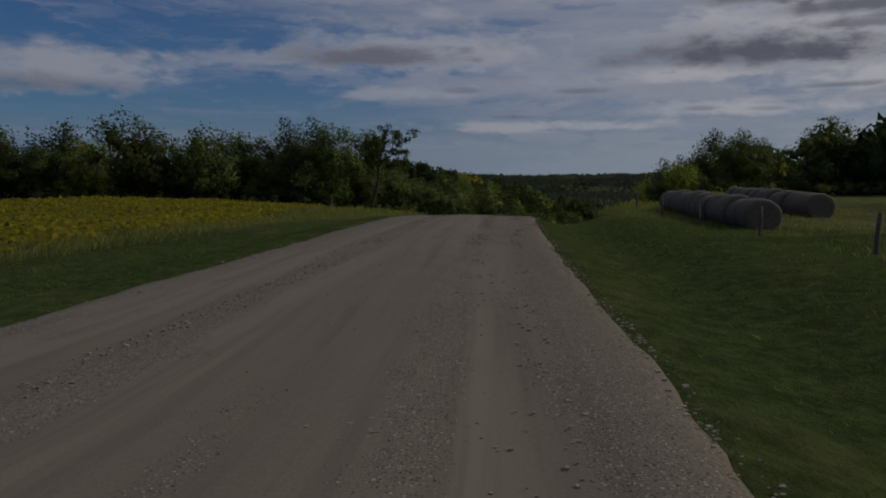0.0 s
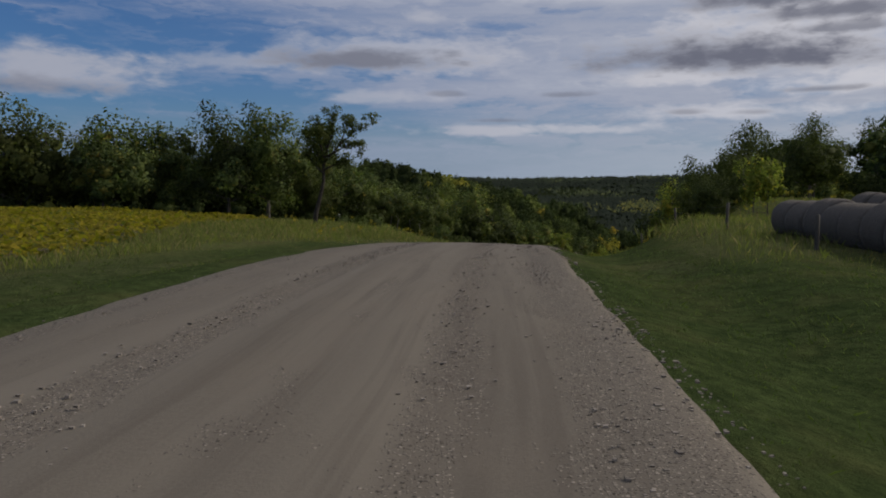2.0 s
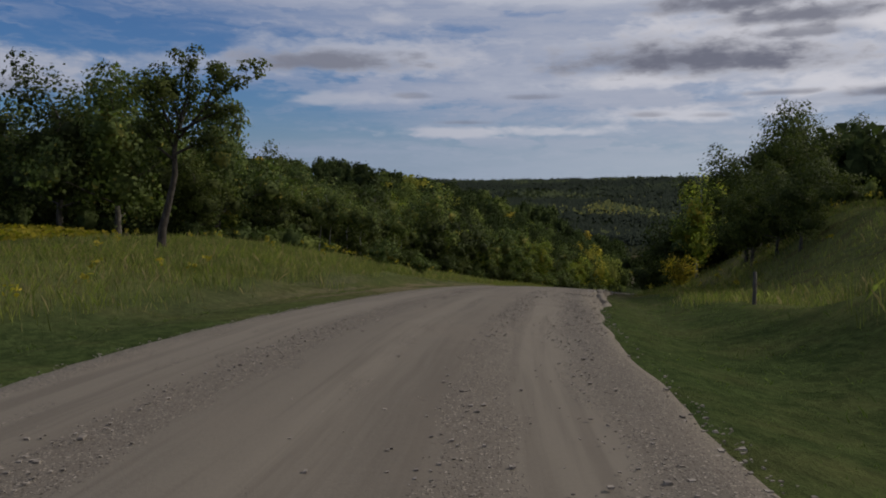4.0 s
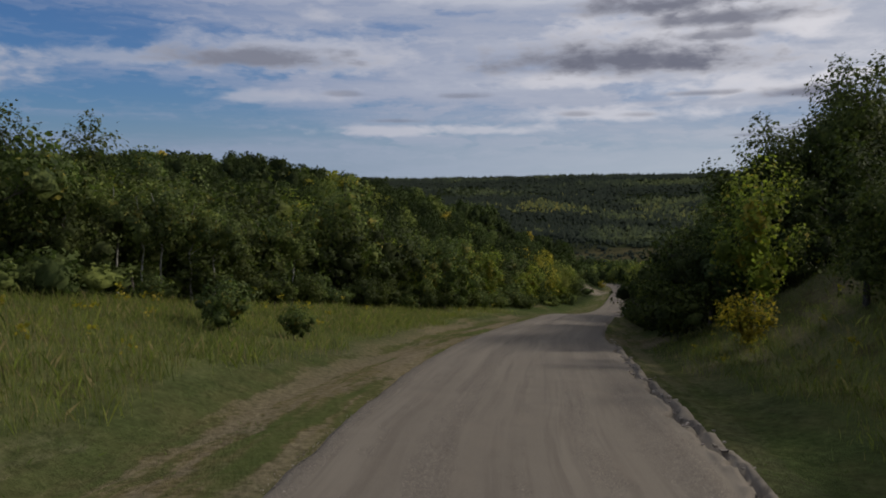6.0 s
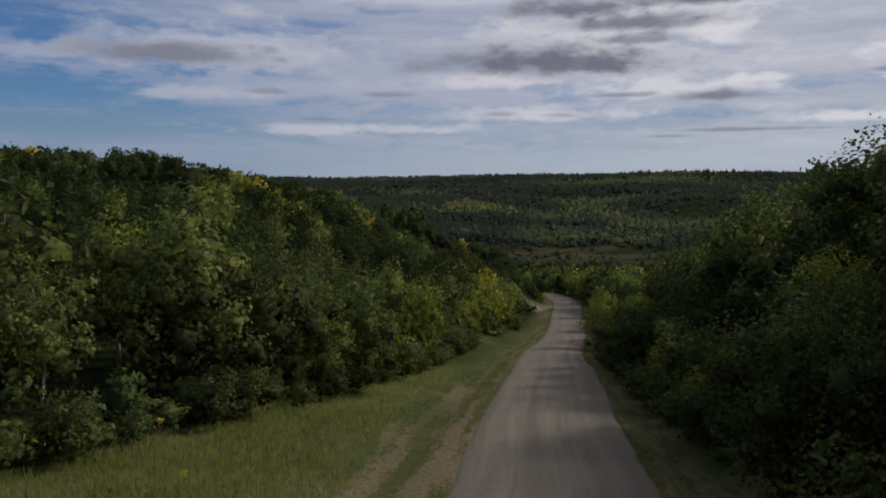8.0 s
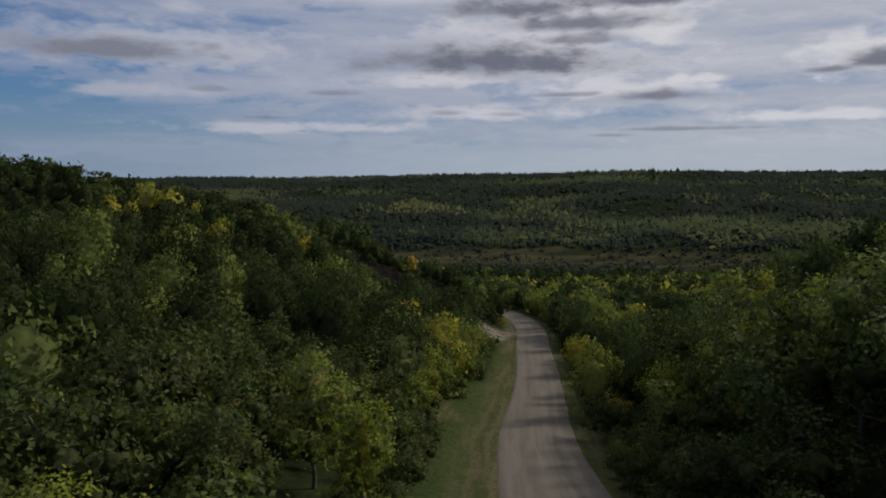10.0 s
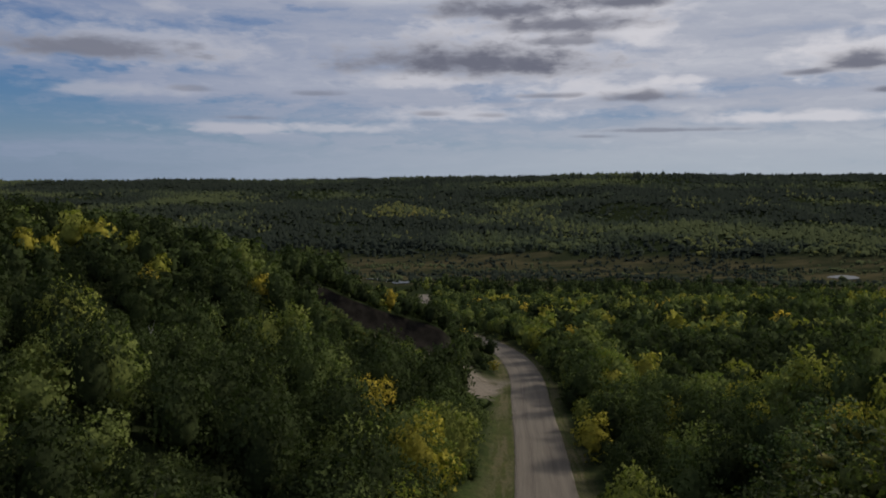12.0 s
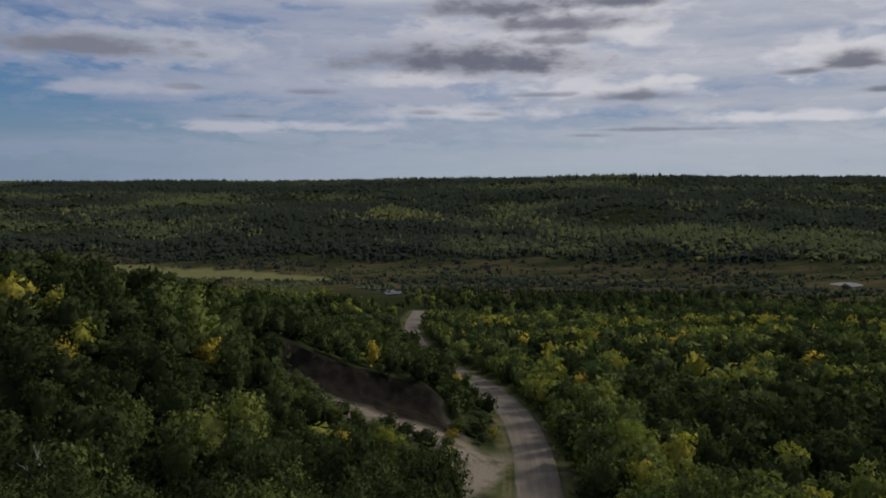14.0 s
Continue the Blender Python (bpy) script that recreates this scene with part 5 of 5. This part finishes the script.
# a dead tree bleached pale on the wooded spur
rng = np.random.default_rng(33)
pieces = [tube([(0, 0, -0.4), (0.1, 0, 2.2), (0.05, 0.1, 4.4)], [0.14, 0.10, 0.07], 7)]
for k, (turn, start, reach) in enumerate(((0.3, 3.2, 2.6), (2.6, 3.8, 2.4), (4.4, 4.3, 2.2), (1.4, 4.4, 2.8), (5.4, 2.6, 1.8))):
    root = np.array((0.07, 0.05, start))
    tip = root + (math.cos(turn) * reach * 0.55, math.sin(turn) * reach * 0.55, reach)
    mid = (root + tip) / 2 + rng.normal(0, 0.12, 3)
    pieces.append(tube([root, mid, tip], [0.065, 0.045, 0.015], 5))
    for _ in range(3):
        twig = mid + (tip - mid) * rng.uniform(0.2, 0.8)
        pieces.append(tube([twig, twig + rng.normal(0, 0.45, 3) + (0, 0, 0.5)], [0.025, 0.008], 4))
dead = new("dead_tree", mesh_of("dead_tree", *gather(pieces), [PALE_BARK]))
dead.matrix_basis = pose(26, 277, float(height(26.0, 277.0)), 0, 0, 40)
dead.scale = (1.5, 1.5, 1.5)
tagged(dead, "bleached leafless dead tree among green woods", "dead tree")


# ---- grass, crop and loose stones ----
def tufts(rng, X, Y, tall, blades, wide, lean=0.45, spread=0.10):
    """Bunches of tapering, bent blades; four corners each."""
    k = len(X)
    root = np.stack([X, Y, height(X, Y)], 1)
    root = np.repeat(root, blades, 0)
    h = np.repeat(tall, blades) * rng.uniform(0.55, 1.15, k * blades)
    turn = rng.uniform(-0.5 * math.pi, 0.5 * math.pi, k * blades)
    side = np.stack([np.cos(turn), np.sin(turn), 0 * turn], 1)
    bend = np.stack([-np.sin(turn), np.cos(turn), 0 * turn], 1) * (h * rng.normal(0.05, lean, k * blades))[:, None]
    base = root + np.stack([rng.normal(0, spread, k * blades), rng.normal(0, spread, k * blades), np.full(k * blades, -0.04)], 1) * (1 + 2 * h[:, None])
    w = (wide * (0.6 + h))[:, None]
    up = np.stack([0 * h, 0 * h, h], 1)
    v = np.stack([base - side * w, base + side * w, base + side * w * 0.55 + bend * 0.4 + up * 0.6, base + bend + up], 1)
    up = np.stack([np.sin(turn), -np.cos(turn), np.full(k * blades, 0.3)], 1)
    up /= np.linalg.norm(up, axis=1)[:, None]
    return v.reshape(-1, 3), np.arange(4 * k * blades).reshape(-1, 4), np.repeat(up, 4, 0)


def grassland(name, label, pieces, mats, category="grass"):
    normals = np.concatenate([p[2] for p in pieces])
    pieces = [p[:2] for p in pieces]
    verts, faces = gather(pieces)
    pick = np.repeat(np.arange(len(pieces)), [len(f) for _, f in pieces])
    me = mesh_of(name, verts, faces, mats, pick=pick, normals=normals)
    return tagged(new(name, me), label, category, kind="stuff")


rng = np.random.default_rng(14)
# short grass along both verges
y = rng.uniform(-4, 95, 17000)
y = np.where(rng.random(17000) < 0.45, rng.uniform(-2, 48, 17000), y)
off = 4.3 + rng.random(17000) ** 1.4 * 8.5
side = np.where(rng.random(17000) < 0.6, 1, -1)
cx, _, nx, ny = road_at(y)
X, Y = cx + nx * off * side, y + ny * off * side
m = field_edge(X, Y) < -0.5
X, Y, off = X[m], Y[m], off[m]
grassland("short_grass", "short green verge grass beside the gravel road",
          [tufts(rng, X, Y, rng.uniform(0.04, 0.09, len(X)) * (0.6 + step(off, 4.4, 6.5)), 3, 0.008, 0.8)], [LAWN])

# tall grass: left of the verge strip, round the lone tree, in the meadow and on the right-hand bank
X, Y = scatter(rng, -42, 46, 5, 172, 0.44)
foot, d = road_coords(X, Y)
left = (d < 0) & (((foot > 62) & (d < -8.5 - 2.5 * step(foot, 85, 110) + 2.0 * step(foot, 125, 150) + rough(X, Y, 4, 15) * 2)) | ((foot <= 62) & (d < -11.5 + rough(X, Y, 5, 16) * 2))) & (d > -27)
right = (d > 0) & (((foot > 45) & (d > 9.5 - 1.5 * step(foot, 80, 110) + rough(X, Y, 4, 17) * 2.5)) | ((foot <= 45) & (d > 12.0 + rough(X, Y, 5, 18) * 2.0))) & (d < 26) & (foot < 130)
m = (left | right) & (field_edge(X, Y) < 0.2) & (wooded(X, Y) < 0.75)
m &= rng.random(len(X)) < np.where(foot < 60, 0.55, np.where(left & (foot > 80), 0.45, 0.9))
X, Y, d = X[m], Y[m], d[m]
high = np.where(d > 0, 0.30 + 0.10 * step(Y, 46, 58), 0.54) + 0.34 * rough(X, Y, 5, 19) + rng.normal(0, 0.05, len(X))
mx, my = scatter(rng, -24, 30, 80, 152, 0.31)
foot, side = road_coords(mx, my)
m = (side < -9.2 + rough(mx, my, 4, 15) * 1.5) & (side > -25) & (wooded(mx, my) < 0.6) & (field_edge(mx, my) < 0)
mx, my = mx[m], my[m]
mh = 0.42 + 0.4 * rough(mx, my, 4, 26) + rng.normal(0, 0.08, len(mx))
grassland("meadow_grass", "dense rank meadow grass below the edge of the woods",
          [tufts(rng, mx, my, np.clip(mh, 0.15, 1.0), 5, 0.0095, 0.28, 0.16)], [BLADE])
grassland("tall_grass", "tall green and straw-coloured meadow grass",
          [tufts(rng, X, Y, np.clip(high, 0.15, 1.1), 8, 0.0072, 0.3, 0.20)], [BLADE])

# goldenrod among the tall grass
pick = rng.random(len(X)) < 0.004 * (1 + 3 * (rough(X, Y, 6, 20) > 0.15)) + 0.006 * ((d > 8) & (Y > 95)) + 0.05 * ((d < -11) & (Y > 84) & (Y < 134) & (rough(X, Y, 5, 25) > 0.08))
pick &= ~((d > 0) & (Y < 74))
gx, gy = X[pick], Y[pick]
gz = height(gx, gy)
centres, outs = [], []
for x, y, z in zip(gx, gy, gz):
    k = 12
    centres.append(np.stack([x + rng.normal(0, 0.10, k), y + rng.normal(0, 0.10, k), z + rng.uniform(0.55, 1.0) + rng.normal(0, 0.08, k)], 1))
    outs.append(rng.normal(0, 1, (k, 3)))
stems = tufts(rng, gx, gy, np.full(len(gx), 0.95), 3, 0.012, 0.12)
grassland("goldenrod", "yellow-flowered goldenrod standing in tall grass", [stems, cards(rng, np.concatenate(centres), np.concatenate(outs), 0.065)], [BLADE, WEED], "wildflowers")

# ripening crop in the field
crop = []
for x0, x1, y0, y1, gap, count, size in ((-42, -13, 5, 106, 0.55, 4, 0.15), (-110, -42, -5, 118, 1.25, 4, 0.33), (-112, -13, -60, 5, 1.9, 4, 0.42)):
    X, Y = scatter(rng, x0, x1, y0, y1, gap)
    m = (field_edge(X, Y) > 0)
    X, Y = np.repeat(X[m], count), np.repeat(Y[m], count)
    places = np.stack([X + rng.normal(0, gap * 0.35, len(X)), Y + rng.normal(0, gap * 0.35, len(X)), height(X, Y) + rng.uniform(0.15, 0.62, len(X))], 1)
    crop.append(cards(rng, places, np.tile((0, 0, 1.0), (len(X), 1)), size))
grassland("crop", "ripening yellow-green field crop in low dense rows", crop, [CROP, CROP, CROP], "crop")

# low undergrowth along the edges of the woods
X, Y = scatter(rng, -60, 80, 96, 260, 1.6)
foot, d = road_coords(X, Y)
m = (wooded(X, Y) > 0.25) & (wooded(X - 0.0, Y - 3.0) + wooded(X + np.where(d < 0, 3.5, -3.5), Y) < 1.3) & (rng.random(len(X)) < 0.75)
X, Y = X[m], Y[m]
tint = np.clip(0.42 + rng.normal(0, 0.2, len(X)), 0, 0.96)
forest("undergrowth", "leafy green bushes along the edge of the woods", X, Y, rng.uniform(1.4, 3.2, len(X)), rng.uniform(1.0, 3.0, len(X)), tint, [clump(s, 1, 150, 0.05) for s in range(60, 64)], rng)

# loose stones on the road
k = 15000
y = 1.5 + 85 * rng.random(k) ** 1.5
which = rng.choice(6, k, p=[0.27, 0.15, 0.42, 0.06, 0.04, 0.06])
off = np.array([-1.42, 1.78, 3.55, -3.8, 0.3, 4.1])[which] + rng.normal(0, 1, k) * np.array([0.28, 0.26, 0.50, 0.25, 1.5, 0.16])[which] + 0.25 * rough(y, y * 0, 14, 23)
m = rough(y * 0.5, off * 2, 1.3, 24, 2) + rng.normal(0, 0.12, k) > -0.12
y, off = y[m], off[m]
k = len(y)
y, off = np.concatenate([y, rng.uniform(92, 128, 160), rng.uniform(58, 104, 1000), rng.uniform(4, 60, 900)]), np.concatenate([off, 4.55 + rng.normal(0, 0.16, 160), -3.95 + rng.normal(0, 0.2, 1000), 4.0 + rng.normal(0, 0.2, 900)])
cx, cz, nx, ny = road_at(y)
X, Y = cx + nx * off, y + ny * off
Z = cz + 0.10 * (1 - np.minimum(np.abs(off) / HALF, 1) ** 2) - 0.5 * step(np.abs(off), 4.15, 4.95) + 0.006
bm = bmesh.new()
bmesh.ops.create_cube(bm, size=1.5)
bmesh.ops.triangulate(bm, faces=bm.faces[:])
bm.verts.index_update()
ball, tri = np.array([v.co[:] for v in bm.verts]), np.array([[q.index for q in f.verts] for f in bm.faces])
bm.free()
Z = np.where((y > 91) & (off > 0), cz - 0.02, Z)
r = np.concatenate([np.minimum(rng.lognormal(math.log(0.0115), 0.42, k), 0.030), rng.lognormal(math.log(0.035), 0.45, 160), np.minimum(rng.lognormal(math.log(0.013), 0.42, 1900), 0.032)])
k += 2060
shape = ball[None] * rng.uniform(0.6, 1.3, (k, len(ball), 1)) * np.stack([r * rng.uniform(0.8, 1.5, k), r * rng.uniform(0.8, 1.5, k), r * 0.5], 1)[:, None]
v = shape + np.stack([X, Y, Z], 1)[:, None]
me = mesh_of("loose_gravel", v.reshape(-1, 3), (tri[None] + (np.arange(k) * len(ball))[:, None, None]).reshape(-1, 3), [STONE], smooth=False)
tagged(new("loose_gravel", me), "loose grey-brown stones scattered over the gravel road", "gravel", kind="stuff")


# ---- hay bales ----
def bale_mesh(seed):
    """A round bale lying on its side along y: sagging, bulging between the wraps, with dished straw ends."""
    rng = np.random.default_rng(seed)
    turns, radius, length = 28, 0.87, 1.5
    rows = [(-0.5, 0.0, 0.03), (-0.5, 0.35, 0.02), (-0.5, 0.7, 0.0), (-0.49, 0.86, 0.0), (-0.455, 0.955, 0.0)]
    rows += [(t, 1.0, 0.0) for t in np.linspace(-0.4, 0.4, 9)]
    rows += [(0.455, 0.955, 0.0), (0.49, 0.86, 0.0), (0.5, 0.7, 0.0), (0.5, 0.35, -0.02), (0.5, 0.0, -0.03)]
    verts = []
    for k, (t, r, dish) in enumerate(rows):
        wrap = 0.012 * math.cos(k * math.pi)
        for s in range(turns):
            a = 2 * math.pi * s / turns
            q = radius * r * (1 + 0.02 * math.sin(3 * a + seed) + rng.normal(0, 0.008)) + (wrap if r > 0.95 else 0)
            z = math.sin(a) * q
            z = max(z, -0.79 + 0.015 * math.sin(5 * a))      # flattened where it lies
            verts.append((math.cos(a) * q * 1.03, t * length + dish + rng.normal(0, 0.006), z + 0.79))
    return mesh_of("hay_bale", verts, np.concatenate([grid_faces(len(rows), turns),
                   [[i * turns + turns - 1, i * turns, (i + 1) * turns, (i + 1) * turns + turns - 1] for i in range(len(rows) - 1)]]), [STRAW])


BALES = [bale_mesh(s) for s in range(4)]
for x0, y0, x1, y1, count in ((15.3, 36.2, 16.9, 54.4, 13), (22.9, 45.6, 24.5, 62.0, 12)):
    for k in range(count):
        t = k / (count - 1)
        x, y = x0 + (x1 - x0) * t + random.uniform(-0.14, 0.14), y0 + (y1 - y0) * t
        ob = new("hay_bale", BALES[(k * 3 + count) % 4])
        ob.matrix_basis = pose(x, y, float(height(x, y)) - 0.16, 0, 0, -math.degrees(math.atan2(x1 - x0, y1 - y0)) + random.uniform(-3, 3) + 180 * (k % 2))
        ob.scale = (random.uniform(0.94, 1.05), 1, random.uniform(0.93, 1.06))
        tagged(ob, "weathered grey-brown round hay bale in a long row", "hay bale", "rows of hay bales")


# ---- fence ----
def post_mesh(seed, tall):
    rng = np.random.default_rng(seed)
    path = [(rng.normal(0, 0.01), rng.normal(0, 0.01), z) for z in (-0.3, 0.0, tall * 0.5, tall, tall + 0.02)]
    v, f = tube(path, [0.075, 0.072, 0.066, 0.062, 0.02], 8)
    return mesh_of("post", v, f, [POST])


fence = tagged(new("fence"), "weathered wooden fence posts with sagging wire in tall grass", "fence")
spots = []
for k in range(7):
    y = 20.0 + 9.15 * k
    x = 11.7 + (y - 20) * 0.083
    spots.append((x, y, float(height(x, y))))
    post = part("post", post_mesh(k, 1.12 + 0.08 * math.sin(k * 2.1)), fence)
    post.matrix_basis = pose(x, y, spots[-1][2], 2 * math.sin(k), 3 * math.cos(k * 1.7), 0)
for h in (0.45, 0.75, 1.02):
    line = []
    for (ax, ay, az), (bx, by, bz) in zip(spots, spots[1:]):
        for t in np.linspace(0, 1, 6)[:-1]:
            line.append((ax + (bx - ax) * t - 0.07, ay + (by - ay) * t, az + (bz - az) * t + h - 0.16 * t * (1 - t)))
    part("wire", mesh_of("wire", *tube(line, [0.005] * len(line), 4), [POST]), fence, "thin rusty fence wire")

# marker post by the road, and a pale stone on its edge
marker = tagged(new("marker_post"), "slim white marker post standing in grass", "marker post")
x, y = -9.8, 118.0
marker.matrix_basis = pose(x, y, float(height(x, y)), 1.5, -1, 0)
part("shaft", mesh_of("shaft", *tube([(0, 0, -0.3), (0, 0, 1.2), (0, 0, 2.15), (0, 0, 2.2)], [0.055, 0.055, 0.053, 0.02], 8), [PAINT]), marker)
rng = np.random.default_rng(2)
bm = bmesh.new()
bmesh.ops.create_icosphere(bm, subdivisions=2, radius=1.0)
ball, tri = np.array([v.co[:] for v in bm.verts]), np.array([[q.index for q in f.verts] for f in bm.faces])
bm.free()
lump = ball * rng.uniform(0.8, 1.15, (len(ball), 1)) * (0.058, 0.05, 0.042)
stone = new("stone", mesh_of("stone", lump, tri, [STONE]))
x, y = 5.63, 44.25
stone.matrix_basis = pose(x, y, -2.66, 0, 0, 30)
tagged(stone, "pale fist-sized stone at the edge of the road", "stone")
